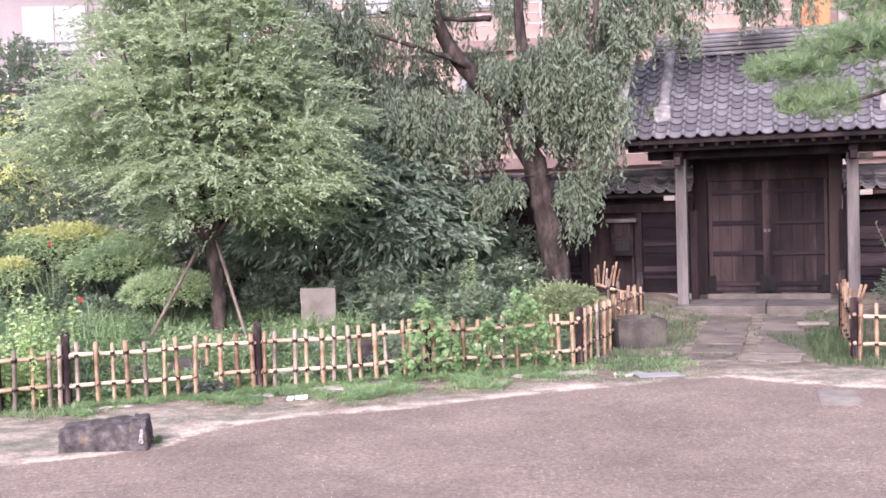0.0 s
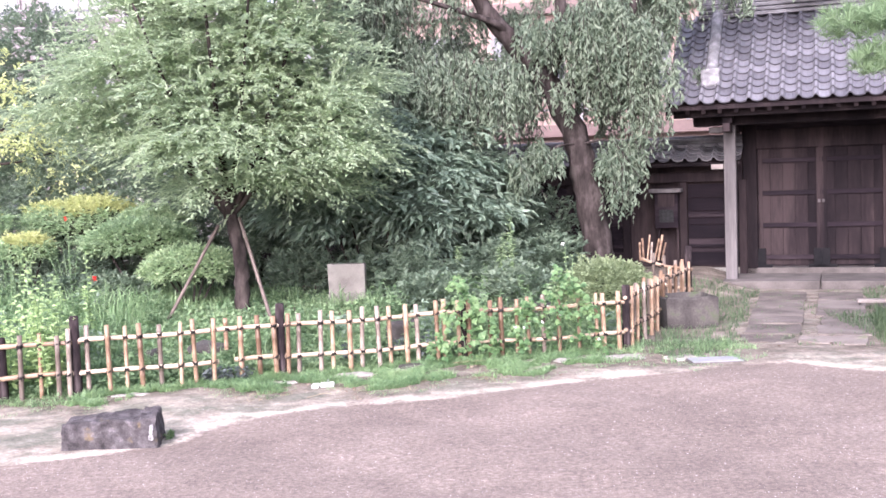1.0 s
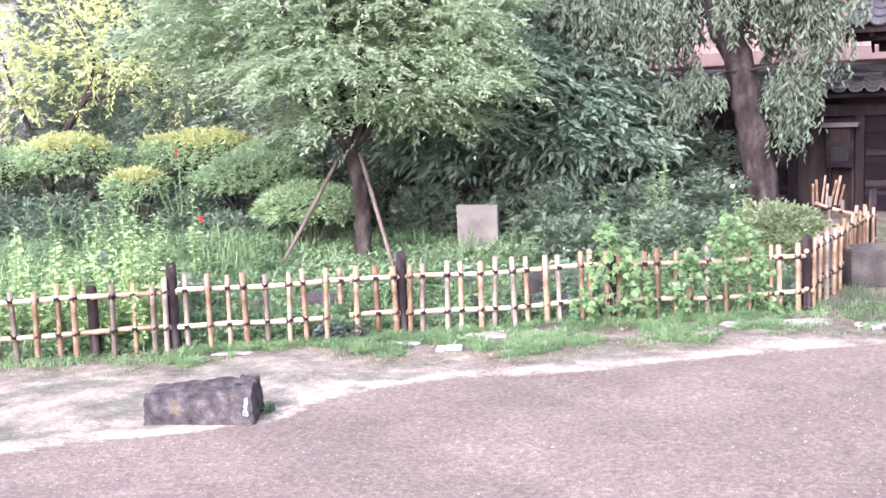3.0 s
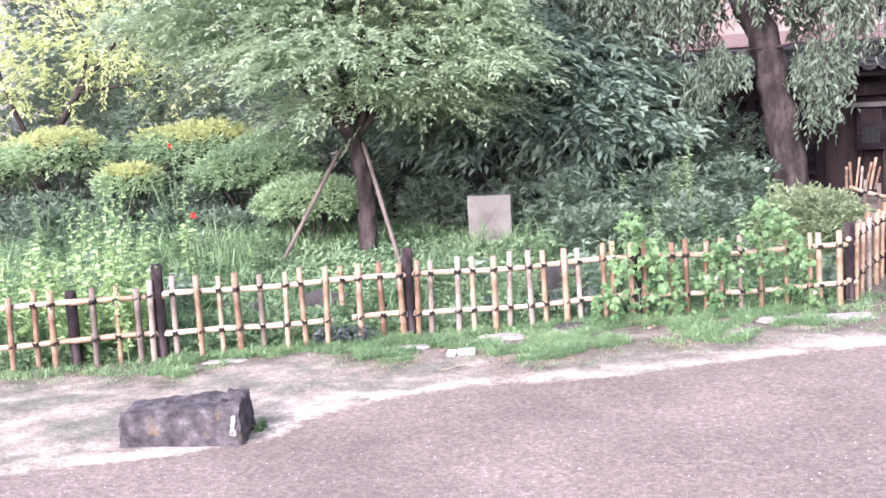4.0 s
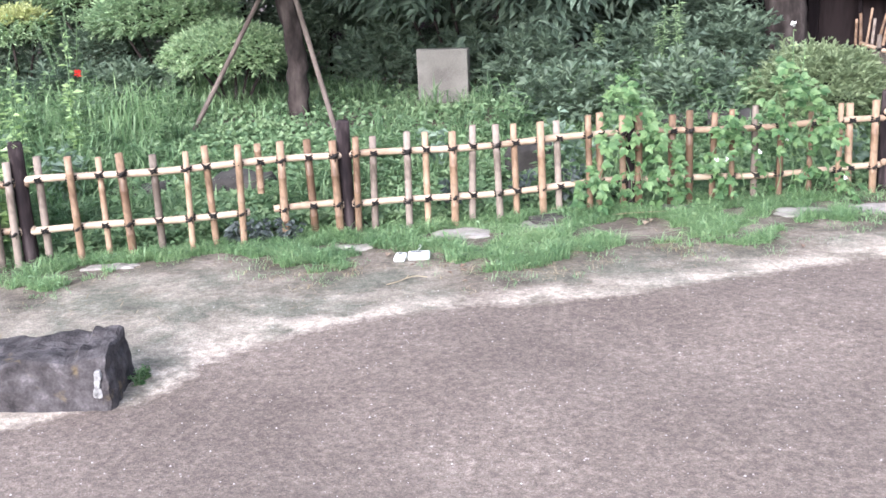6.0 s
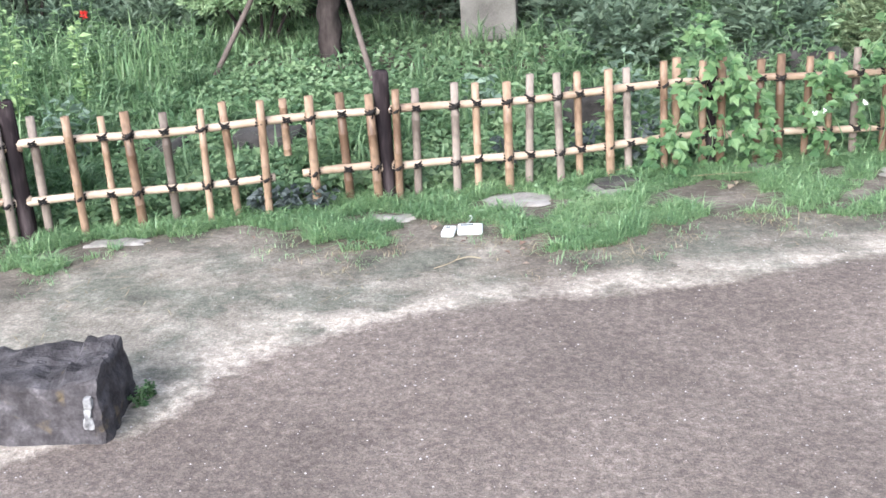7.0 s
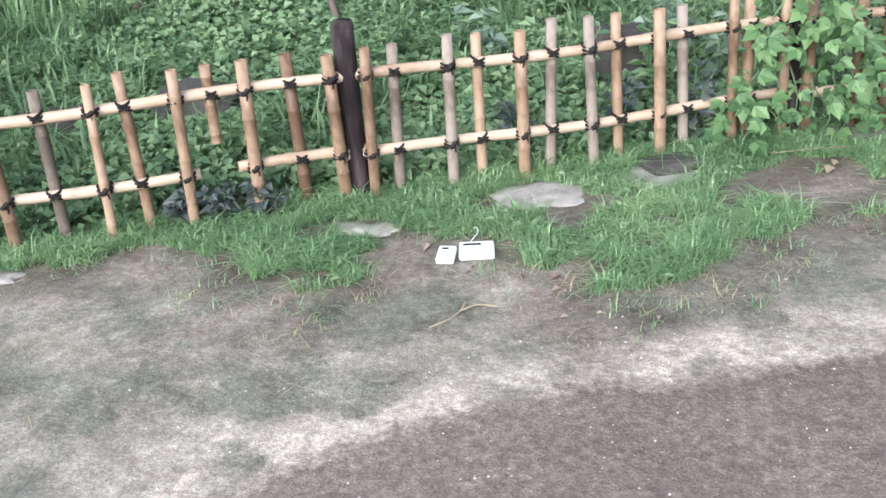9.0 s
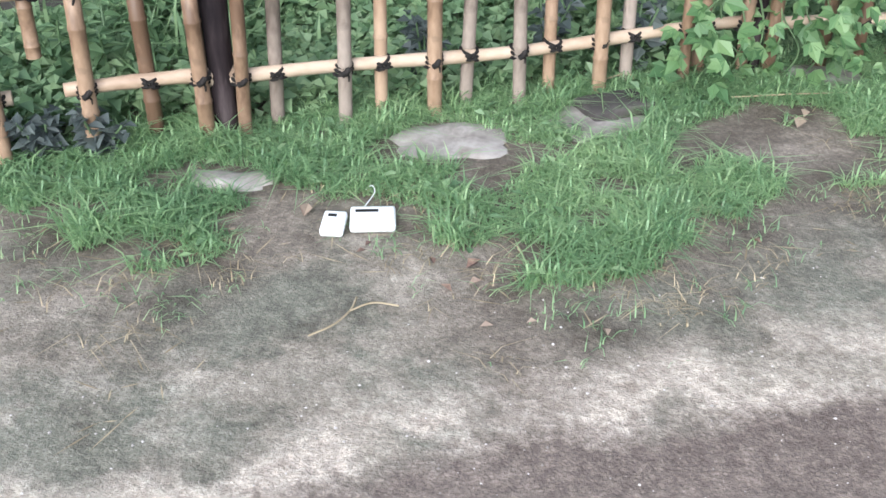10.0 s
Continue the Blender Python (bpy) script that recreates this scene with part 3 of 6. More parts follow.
def build_gate():
    g = thing("gate", "old dark timber temple-style gate with closed doors and grey tiled roof", "gate")
    g.matrix_world = GATE
    W = 2.53
    for s in (0, W):
        part("front_post", box_bm(s - 0.085, s + 0.085, -0.085, 0.085, 0.06, 2.5, 0.012), M_POST, g, "weathered grey square timber post")
        part("post_base", box_bm(s - 0.14, s + 0.14, -0.14, 0.14, 0.0, 0.1, 0.015, 0.006), M_STEP, g, "stone pad under the post")
        part("main_post", box_bm(s - 0.1 + (0.22 if s == 0 else -0.22), s + 0.1 + (0.22 if s == 0 else -0.22), 0.86, 1.14, 0.06, 2.6, 0.012), M_WOOD, g)
        part("tie_beam", box_bm(s - 0.05, s + 0.05, -0.55, 1.3, 2.3, 2.42, 0.008), M_WOOD, g)
        part("bracket", box_bm(s - 0.07, s + 0.07, -0.4, 0.3, 2.42, 2.55, 0.02), M_WOOD, g)
        part("pale_nosing", box_bm(s - 0.28 if s == 0 else s + 0.1, s - 0.1 if s == 0 else s + 0.28, 0.02, 0.1, 1.76, 1.84, 0.006), M_PALEWOOD, g, "bleached end of a cross beam")
        part("pale_nosing", box_bm(s - 0.3 if s == 0 else s + 0.1, s - 0.1 if s == 0 else s + 0.3, -0.02, 0.08, 2.3, 2.39, 0.006), M_POST, g, "weathered end of the upper cross beam")
    part("lintel", box_bm(-0.5, W + 0.5, -0.09, 0.09, 2.4, 2.6, 0.012), M_WOOD, g)
    part("door_lintel", box_bm(0.1, W - 0.1, 0.9, 1.1, 2.05, 2.35, 0.012), M_WOOD, g)
    part("transom_panel", box_bm(-0.12, W + 0.12, 0.96, 1.02, 2.33, 3.2, 0.004), M_WOOD_H, g)
    part("eave_beam", box_bm(-0.75, W + 0.75, -0.5, -0.4, 2.52, 2.64, 0.01), M_WOOD, g)
    part("threshold", box_bm(0.1, W - 0.1, 0.86, 1.1, 0.06, 0.2, 0.012), M_STEP, g, "pale worn threshold")
    half = (W - 0.64) / 2
    for k in range(2):
        x0 = 0.32 + k * half
        d = part("door_leaf", box_bm(x0 + 0.004, x0 + half - 0.004, 0.95, 1.0, 0.22, 2.06, 0.004), M_WOOD_H, g, "closed dark plank door leaf")
        n = 5
        for i in range(n):
            a = x0 + 0.01 + i * (half - 0.02) / n
            part("plank", box_bm(a + 0.003, a + (half - 0.02) / n - 0.003, 0.93, 0.952, 0.24, 2.04, 0.004), M_WOOD, d)
        for z in (0.36, 0.86, 1.36, 1.86):
            part("door_rail", box_bm(x0 + 0.012, x0 + half - 0.012, 0.9, 0.932, z - 0.035, z + 0.035, 0.006), M_WOOD_H, d)
        for a in (x0 + 0.03, x0 + half - 0.07):
            part("stile", box_bm(a, a + 0.05, 0.896, 0.93, 0.24, 2.04, 0.005), M_WOOD, d)
        for a in (x0 + 0.0, x0 + half - 0.12):
            part("hinge_plate", box_bm(a, a + 0.12, 0.87, 0.9, 0.2, 0.5, 0.006), M_IRON, d, "black iron foot strap")
            part("foot_strap", box_bm(a - 0.08, a + 0.22, 0.868, 0.898, 0.2, 0.25, 0.006), M_IRON, d)
        if k == 0:
            part("meeting_strip", box_bm(x0 + half - 0.045, x0 + half + 0.045, 0.905, 0.94, 0.22, 2.06, 0.005), M_WOOD, d)
        part("bolt_knob", box_bm(x0 + (half - 0.05 if k == 0 else 0.01), x0 + (half - 0.01 if k == 0 else 0.05), 0.86, 0.9, 1.2, 1.25, 0.01), M_POST, d)
    eave, top = (-0.72, 2.7), (0.98, 4.12)
    part_w = (-0.82, W + 1.1)
    roof_slab(g, *part_w, (eave[0] + 0.03, eave[1] - 0.02), top, 0.06, M_WOOD)
    roof_slab(g, *part_w, (2 * top[0] - eave[0], eave[1] - 0.02), top, 0.06, M_WOOD)
    n = 20
    for i in range(n):
        a = part_w[0] + 0.06 + i * (part_w[1] - part_w[0] - 0.12) / (n - 1)
        bm = box_bm(a - 0.028, a + 0.028, 0, 2.16, -0.07, 0, 0.004)
        part("rafter", bm, M_WOOD, g, m=Matrix.Translation((0, eave[0] + 0.04, eave[1] - 0.085)) @ Matrix.Rotation(math.atan2(top[1] - eave[1], top[0] - eave[0]), 4, "X"))
    tiled_slope(g, *part_w, eave, top, 13, 0.225, M_TILE)
    for s in (part_w[0] + 0.6, part_w[1] - 0.6):
        part("ridge_end", box_bm(s - 0.13, s + 0.13, eave[0] + 0.26, eave[0] + 0.34, eave[1] + 0.27, eave[1] + 0.52, 0.03, 0.02, 2, s), M_RIDGE, g, "lichened end tile of the descending ridge")
        pts = [(s, eave[0] + (top[0] - eave[0]) * f, eave[1] + (top[1] - eave[1]) * f + 0.1) for f in np.linspace(0.22, 1, 12)]
        v, f = tube(pts, [0.09, 0.095] + [0.085, 0.096] * 5, 10)
        child("verge_ridge", mesh_np("verge_ridge", v, f, M_RIDGE, True), g, label="light grey descending ridge of round tiles")
    for z, hw in ((4.1, 0.13), (4.17, 0.11), (4.24, 0.12), (4.31, 0.1)):
        part("ridge_course", box_bm(part_w[0] + 0.3, part_w[1] - 0.3, top[0] - hw, top[0] + hw, z, z + 0.06, 0.012, 0.004), M_TILE, g)
    v, f = tube([(x, top[0], 4.4) for x in np.linspace(part_w[0] + 0.28, part_w[1] - 0.28, 28)], [0.075, 0.083] * 14, 10)
    child("ridge_cap", mesh_np("ridge_cap", v, f, M_TILE, True), g)
    for s in (part_w[0], part_w[1]):
        bm = bmesh.new()
        k = 0.02
        prof = [(eave[0] + 0.04, eave[1] - 0.03), (top[0], top[1] - 0.02), (2 * top[0] - eave[0], eave[1] - 0.03), (2 * top[0] - eave[0], eave[1] - 0.2), (top[0], top[1] - 0.24), (eave[0] + 0.04, eave[1] - 0.2)]
        a = [bm.verts.new((s - k, *p)) for p in prof]
        b = [bm.verts.new((s + k, *p)) for p in prof]
        for q in ((0, 1, 4, 5), (1, 2, 3, 4)):
            bm.faces.new([a[i] for i in q])
            bm.faces.new([b[i] for i in q[::-1]])
        for i in range(6):
            bm.faces.new((a[i], b[i], b[(i + 1) % 6], a[(i + 1) % 6]))
        bmesh.ops.recalc_face_normals(bm, faces=bm.faces[:])
        part("bargeboard", bm, M_WOOD, g)
    step = tagged(new("gate_step"), "long worn stone step before the gate", "step", kind="structure")
    step.matrix_world = GATE
    part("step_stone", box_bm(-0.75, 1.25, -0.35, 0.8, -0.1, 0.12, 0.02, 0.006, 3), M_STEP, step)
    part("step_stone", box_bm(1.26, W + 0.75, -0.34, 0.8, -0.1, 0.118, 0.02, 0.006, 3, 5), M_STEP, step)


build_gate()


def build_wing(name, s0, s1, left):
    """A plastered and boarded wall beside the gate, under its own low tiled roof."""
    w = tagged(new(name), "low dark boarded wall with its own grey tiled roof beside the gate", "wall", kind="structure")
    w.matrix_world = GATE @ Matrix.Translation((0, 0, -0.09 if left else -0.14))
    part("wall_core", box_bm(s0, s1, 0.88, 1.02, 0.0, 2.12, 0.006), M_WOOD, w)
    part("wall_base", box_bm(s0, s1, 0.8, 0.88, -0.05, 0.3, 0.012, 0.006, 2), M_PLASTER, w, "grey stained plinth")
    part("head_beam", box_bm(s0, s1, 0.76, 0.88, 1.66, 1.82, 0.01), M_WOOD, w)
    n = max(2, round((s1 - s0) / 0.95))
    for i in range(n + 1):
        a = s0 + i * (s1 - s0) / n
        part("wall_post", box_bm(a - 0.06, a + 0.06, 0.77, 0.88, 0.0, 1.68, 0.01), M_WOOD, w)
    for i in range(n):
        a = s0 + i * (s1 - s0) / n
        b = s0 + (i + 1) * (s1 - s0) / n
        if left and i == n - 2:
            continue
        for z in np.arange(0.34, 1.6, 0.215):
            part("board", box_bm(a + 0.066, b - 0.066, 0.84, 0.872, z, z + 0.205, 0.004), M_WOOD_H, w)
        for z in (0.62, 1.1):
            part("batten", box_bm(a + 0.066, b - 0.066, 0.8, 0.838, z, z + 0.05, 0.005), M_WOOD_H, w)
    eave, top = (0.42, 1.98), (0.95, 2.22)
    roof_slab(w, s0, s1, (eave[0] + 0.02, eave[1] - 0.02), top, 0.05, M_WOOD)
    roof_slab(w, s0, s1, (2 * top[0] - eave[0], eave[1] - 0.02), top, 0.05, M_WOOD)
    tiled_slope(w, s0, s1, eave, top, 4, 0.215, M_TILE_OLD)
    for z, hw in ((2.2, 0.1), (2.255, 0.085)):
        part("ridge_course", box_bm(s0, s1, top[0] - hw, top[0] + hw, z, z + 0.05, 0.01, 0.003), M_TILE_OLD, w)
    k = 2 * max(4, round((s1 - s0) / 0.25))
    v, f = tube([(x, top[0], 2.33) for x in np.linspace(s0, s1, k)], [0.055, 0.062] * (k // 2), 10)
    child("ridge_cap", mesh_np("ridge_cap", v, f, M_TILE, True), w)
    return w


build_wing("wall_west", -9.0, 0.11, True)
build_wing("wall_east", 2.42, 8.0, False)


def build_gate_box():
    b = thing("wicket_box", "small dark wooden box window with a lid roof on the wall", "window box")
    b.matrix_world = GATE
    part("case", box_bm(-1.22, -0.86, 0.58, 0.8, 0.86, 1.42, 0.008), M_WOOD_H, b)
    part("lid", box_bm(-1.3, -0.8, 0.5, 0.82, 1.42, 1.48, 0.01), M_POST, b, "grey weathered lid board")
    part("shutter", box_bm(-1.17, -0.91, 0.565, 0.58, 1.2, 1.4, 0.004), M_WOOD, b)
    # No hole is cut: a black panel paints the shade inside the opening.
    part("opening", box_bm(-1.15, -0.93, 0.57, 0.582, 0.95, 1.15, 0.004), M_SLOT, b, "black panel painted for the dark of an opening")
    for s in (-1.2, -0.9):
        part("leg", box_bm(s, s + 0.04, 0.66, 0.78, 0.0, 0.88, 0.005), M_WOOD, b)


build_gate_box()

# ---- buildings behind ----


def build_building(name, label, x0, x1, y0, y1, storeys, mat, turn, band, gaps):
    h = thing(name, label, "building", (x0, y0, 0), turn=turn)
    w, dep, sh = x1 - x0, y1 - y0, 2.9
    H = storeys * sh
    part("wall", box_bm(0, w, 0.3, dep, 0, H, 0.02), mat, h)
    part("roof", box_bm(-0.2, w + 0.2, 0.0, dep, H, H + 0.35, 0.03), M_PALEWALL, h)
    n = round(w / gaps)
    for s in range(storeys):
        z = s * sh
        part("floor_band", box_bm(-0.05, w + 0.05, 0.05, 0.32, z + sh - 0.28, z + sh, 0.01), band, h)
        for i in range(n):
            a = i * w / n + 0.35
            b = (i + 1) * w / n - 0.35
            win = part("window", box_bm(a, b, 0.24, 0.31, z + 0.75, z + 2.2, 0.006), M_PALEWALL, h)
            m = (a + b) / 2
            part("pane", box_bm(a + 0.06, m - 0.02, 0.22, 0.245, z + 0.81, z + 2.14, 0.003), M_GLASS, win)
            part("pane", box_bm(m + 0.02, b - 0.06, 0.22, 0.245, z + 0.81, z + 2.14, 0.003), M_GLASS, win)
        for k in range(4):
            v, f = tube([(0, 0.02, z + 0.35 + 0.25 * k), (w, 0.02, z + 0.35 + 0.25 * k)], 0.022, 6)
            child("balcony_rail", mesh_np("balcony_rail", v, f, M_RAIL), h)
        for i in range(n + 1):
            part("baluster", box_bm(i * w / n - 0.03, i * w / n + 0.03, 0.0, 0.3, z, z + 1.12, 0.005), M_RAIL, h)
    return h


build_building("apartment_building", "salmon tiled apartment block with balcony rails beyond the wall", -5.0, 17.0, 27.0, 36.0, 4, M_BRICKWALL, -6, M_DARKBAND, 2.4)
build_building("apartment_building", "pale grey rendered apartment block with railings", -26.0, -7.5, 30.0, 40.0, 4, M_PALEWALL, 4, M_PALEWALL, 2.6)


def build_sign_panel():
    p = thing("sign_panel", "orange panel with white side post on a bracket over the roofs", "sign", (8.2, 25.0, 0), turn=-6)
    part("panel", box_bm(0, 0.62, 0, 0.08, 4.9, 6.5, 0.01), M_ORANGE, p)
    part("side_post", box_bm(0.8, 1.0, 0, 0.12, 0.0, 7.5, 0.01), M_PALEWALL, p)
    part("bracket", box_bm(0.7, 0.85, 0.02, 0.06, 5.0, 5.1, 0.005), M_RAIL, p)


build_sign_panel()


def build_air_unit():
    a = thing("air_unit", "grey outdoor air unit on a bracket by the building wall", "air conditioner", (-2.75, 26.6, 3.15), turn=-6)
    part("case", box_bm(0, 0.62, 0, 0.28, 0, 0.42, 0.02), M_PALEWALL, a)
    for k in range(6):
        part("slat", box_bm(0.06, 0.56, -0.015, 0.0, 0.06 + 0.055 * k, 0.085 + 0.055 * k, 0.004), M_RAIL, a)
    part("bracket", box_bm(0.02, 0.6, 0.02, 0.7, -0.05, 0.0, 0.005), M_RAIL, a)
    part("stand", box_bm(0.26, 0.34, 0.1, 0.2, -3.2, -0.05, 0.005), M_RAIL, a)


build_air_unit()

# ---- fences ----


def cane_mesh(name, length, radius, mat, knots, seg=9):
    """A bamboo cane along z with swollen nodes and a hollow cut top."""
    zs, rs = [0.0], [radius]
    for k in knots:
        z = k * length
        zs += [z - 0.012, z - 0.003, z + 0.004, z + 0.014]
        rs += [radius, radius * 1.1, radius * 1.07, radius * 0.98]
    zs += [length, length, length - 0.03]
    rs += [radius * 0.96, radius * 0.72, radius * 0.7]
    P = np.array([(0, 0, z) for z in zs])
    ang = np.linspace(0, 2 * np.pi, seg, endpoint=False)
    V = (np.stack([np.cos(ang), np.sin(ang), 0 * ang], 1)[None] * np.array(rs)[:, None, None] + P[:, None]).reshape(-1, 3)
    i, j = np.meshgrid(np.arange(len(zs) - 1), np.arange(seg), indexing="ij")
    a, b = (i * seg + j).ravel(), (i * seg + (j + 1) % seg).ravel()
    F = np.stack([a, b, b + seg, a + seg], 1)
    return mesh_np(name, V, F, mat, True)


PICKETS = [cane_mesh("picket", 1.0, r, m, k) for r, m, k in ((0.021, M_BAMBOO, (0.12, 0.5, 0.86)), (0.024, M_BAMBOO, (0.3, 0.68)), (0.018, M_BAMBOO, (0.2, 0.45, 0.72)), (0.022, M_BAMBOO_OLD, (0.1, 0.4, 0.75)))]


def lash_mesh():
    """Twine wound twice round a crossing, with a knot and two tails."""
    chunks = []
    for k, (tx, off) in enumerate(((0.3, -0.007), (0.3, 0.006), (-0.35, -0.005), (-0.35, 0.007))):
        a = np.linspace(0, 2 * np.pi, 11)
        pts = np.stack([0.0265 * np.cos(a) + 0.4 * off, 0.035 * np.sin(a), tx * 0.026 * np.cos(a) + off], 1)
        chunks.append(tube(pts, 0.0056, 5, caps=False))
    chunks.append(tube([(-0.01, -0.036, -0.008), (0, -0.044, 0), (0.01, -0.036, 0.01)], 0.01, 6))
    chunks.append(tube([(0, -0.04, 0), (0.008, -0.04, -0.016), (0.006, -0.038, -0.03)], 0.0035, 4))
    v, f = joined(chunks)
    return mesh_np("lashing", v, f, M_TWINE)


LASH = lash_mesh()


def fence_run(parent, p, q, spots, rails, top=0.59, lean=1.7, ext=0.05, gap=None, posts=()):
    """Pickets at distances spots from p towards q on two rails tied with twine."""
    p, q = np.array(p, float), np.array(q, float)
    ln = np.hypot(*(q - p))
    d = (q - p) / ln
    turn = math.degrees(math.atan2(d[1], d[0]))

    def where(s):
        return p + d * s

    def ground(s):
        return float(rise(*where(s)))
    for k, z in enumerate(rails):
        spans = [(-ext, ln + ext)] if gap is None or k == 1 else [(-ext, gap[0]), (gap[1], ln + ext)]
        for a, b in spans:
            n = 14
            ss = np.linspace(a, b, n)
            pts = [(*where(s), ground(s) + z + 0.006 * math.sin(5 * s + k)) for s in ss]
            v, f = tube(pts, [0.0205 + 0.0022 * (i % 4 == 1) for i in range(n)], 9)
            child("rail", mesh_np("rail", v, f, M_RAILCANE, True), parent)
    for i, s in enumerate(spots):
        kind = random.choice((0, 0, 1, 1, 2, 3, 3))
        x, y = where(s)
        h = top + random.uniform(-0.02, 0.025) + 0.06
        side = -0.03 if i % 2 == 0 else 0.026
        x, y = x + d[1] * -side, y + d[0] * side
        tilt = random.uniform(-lean, lean)
        m = pose(x, y, ground(s) - 0.06, random.uniform(-1.2, 1.2), 0, turn) @ pose(0, 0, 0, 0, tilt, 0) @ Matrix.Diagonal((1, 1, h, 1))
        if gap and gap[0] < s < gap[1]:
            m = pose(x, y, ground(s) + 0.3, 0, 0, turn) @ Matrix.Diagonal((1, 1, h - 0.36, 1))
        child("picket", PICKETS[kind], parent, m)
        for k, z in enumerate(rails):
            if gap and k == 0 and gap[0] < s < gap[1]:
                continue
            sx = s + math.tan(radians(tilt)) * z
            child("lashing", LASH, parent, pose(*where(sx), ground(s) + z, 0, 0, turn + (180 if side > 0 else 0)) @ pose(0, -0.008, 0, 0, random.uniform(-12, 12), 0))


def fence_post(parent, x, y, h, r=0.042, lean=0):
    g = float(rise(x, y))
    pts = [(lean * z, 0, z) for z in (-0.1, 0.1, 0.3, 0.5, h - 0.015, h)]
    v, f = tube(pts, [r, r * 1.02, r * 0.96, r, r * 0.98, r * 0.8], 10, 0.06)
    child("post", mesh_np("post", v, f, M_CHAR, True), parent, pose(x, y, g), "charred dark round post")


A, B, D, C, E = (-3.47, 9.89), (-1.772, 10.53), (-0.1, 11.15), (1.545, 11.567), (2.70, 14.6)


def build_fences():
    fence = thing("bamboo_fence", "low bamboo lattice fence tied with black twine, dark posts", "fence")
    for (x, y), h in ((A, 0.71), (B, 0.69), (D, 0.56), (C, 0.65), (E, 0.8), ((-4.06, 9.72), 0.56), ((-5.4, 9.2), 0.66)):
        fence_post(fence, x, y + 0.012, h)
    fence_run(fence, (-5.4, 9.2), (-3.99, 9.72), (0.1, 0.25, 0.42, 0.57, 0.71, 0.86, 1.02, 1.18, 1.31), (0.2, 0.48), 0.56)
    fence_run(fence, (-3.99, 9.69), A, (0.1, 0.26, 0.41), (0.21, 0.48), 0.57)
    fence_run(fence, A, B, (-0.06, 0.1, 0.282, 0.43, 0.564, 0.727, 0.896, 1.035, 1.19, 1.316, 1.439, 1.62, 1.764), (0.2, 0.49), 0.595, gap=(1.24, 1.38))
    fence_run(fence, B, D, (0.056, 0.163, 0.364, 0.493, 0.651, 0.77, 0.938, 1.06, 1.215, 1.338, 1.521, 1.605, 1.74), (0.185, 0.485), 0.6)
    fence_run(fence, D, C, (0.06, 0.287, 0.39, 0.556, 0.669, 0.836, 0.98, 1.207, 1.373, 1.471, 1.61), (0.17, 0.478), 0.585)
    fence_run(fence, C, E, (0.09, 0.2, 0.34, 0.5, 0.66, 0.81, 0.97, 1.11, 1.26, 1.4, 1.58, 1.76, 1.94, 2.12, 2.3, 2.5, 2.7, 2.9, 3.1), (0.2, 0.52), 0.62, lean=4)
    fence_run(fence, E, (2.2, 15.0), (0.1, 0.22, 0.36, 0.5), (0.25, 0.5), 0.62, lean=5)
    for i in range(7):
        m = pose(2.17 + 0.045 * i, 15.25 - 0.02 * i, float(rise(2.1, 15.2)) + 0.42, random.uniform(-10, 6), random.uniform(-4, 4) + i * 2.4, 0) @ Matrix.Diagonal((0.65, 0.65, 0.25 + 0.05 * (i % 3), 1))
        child("broken_cane", PICKETS[i % 4], fence, m, "loose split cane standing behind the rail")
    right = thing("bamboo_fence", "low bamboo fence beside the path with leaning canes", "fence")
    R0, R1, R2 = (4.45, 11.39), (6.5, 10.6), (5.05, 13.5)
    fence_post(right, *R0, 0.68)
    fence_post(right, *R2, 0.75)
    fence_run(right, R0, R1, (0.05, 0.22, 0.4, 0.56, 0.75, 0.92, 1.1, 1.3, 1.5, 1.7, 1.9), (0.18, 0.47), 0.6)
    fence_run(right, R0, R2, (0.1, 0.25, 0.4, 0.58, 0.76, 0.95, 1.15, 1.35, 1.55, 1.75, 1.95), (0.2, 0.5), 0.66, lean=4)
    for x, y, t in ((5.25, 13.3, 22), (5.32, 13.5, 30), (5.42, 13.6, -24)):
        child("leaning_cane", PICKETS[1], right, pose(x - 0.2, y, 0.02, 0, t * 0.7, 0) @ Matrix.Diagonal((0.75, 0.75, 0.66, 1)))


build_fences()

# ---- stones ----


def sunk_stone(w, d, seed):
    """An irregular worn stone, its edge dipping under the soil."""
    bm = bmesh.new()
    n = 26
    rings = []
    for f, z in ((1.12, -0.03), (1.0, 0.002), (0.92, 0.009), (0.6, 0.011), (0.3, 0.011)):
        ring = []
        for k in range(n):
            a = 2 * math.pi * k / n
            c, s = math.cos(a), math.sin(a)
            q = 0.5 / max(abs(c) ** 6 + abs(s) ** 6, 0.1) ** (1 / 6)
            q *= 1 + 0.34 * noise.noise(Vector((c * 1.6 + seed * 7, s * 1.3, seed))) + 0.07 * noise.noise(Vector((c * 5, s * 5, seed * 3)))
            p = Vector((q * f * c * w, q * f * s * d, z))
            p.z += 0.012 * noise.noise(Vector((p.x * 14, p.y * 14, seed)))
            ring.append(bm.verts.new(p))
        rings.append(ring)
    for r0, r1 in zip(rings, rings[1:]):
        for k in range(n):
            bm.faces.new((r0[k], r0[(k + 1) % n], r1[(k + 1) % n], r1[k]))
    bm.faces.new(rings[-1])
    return bm


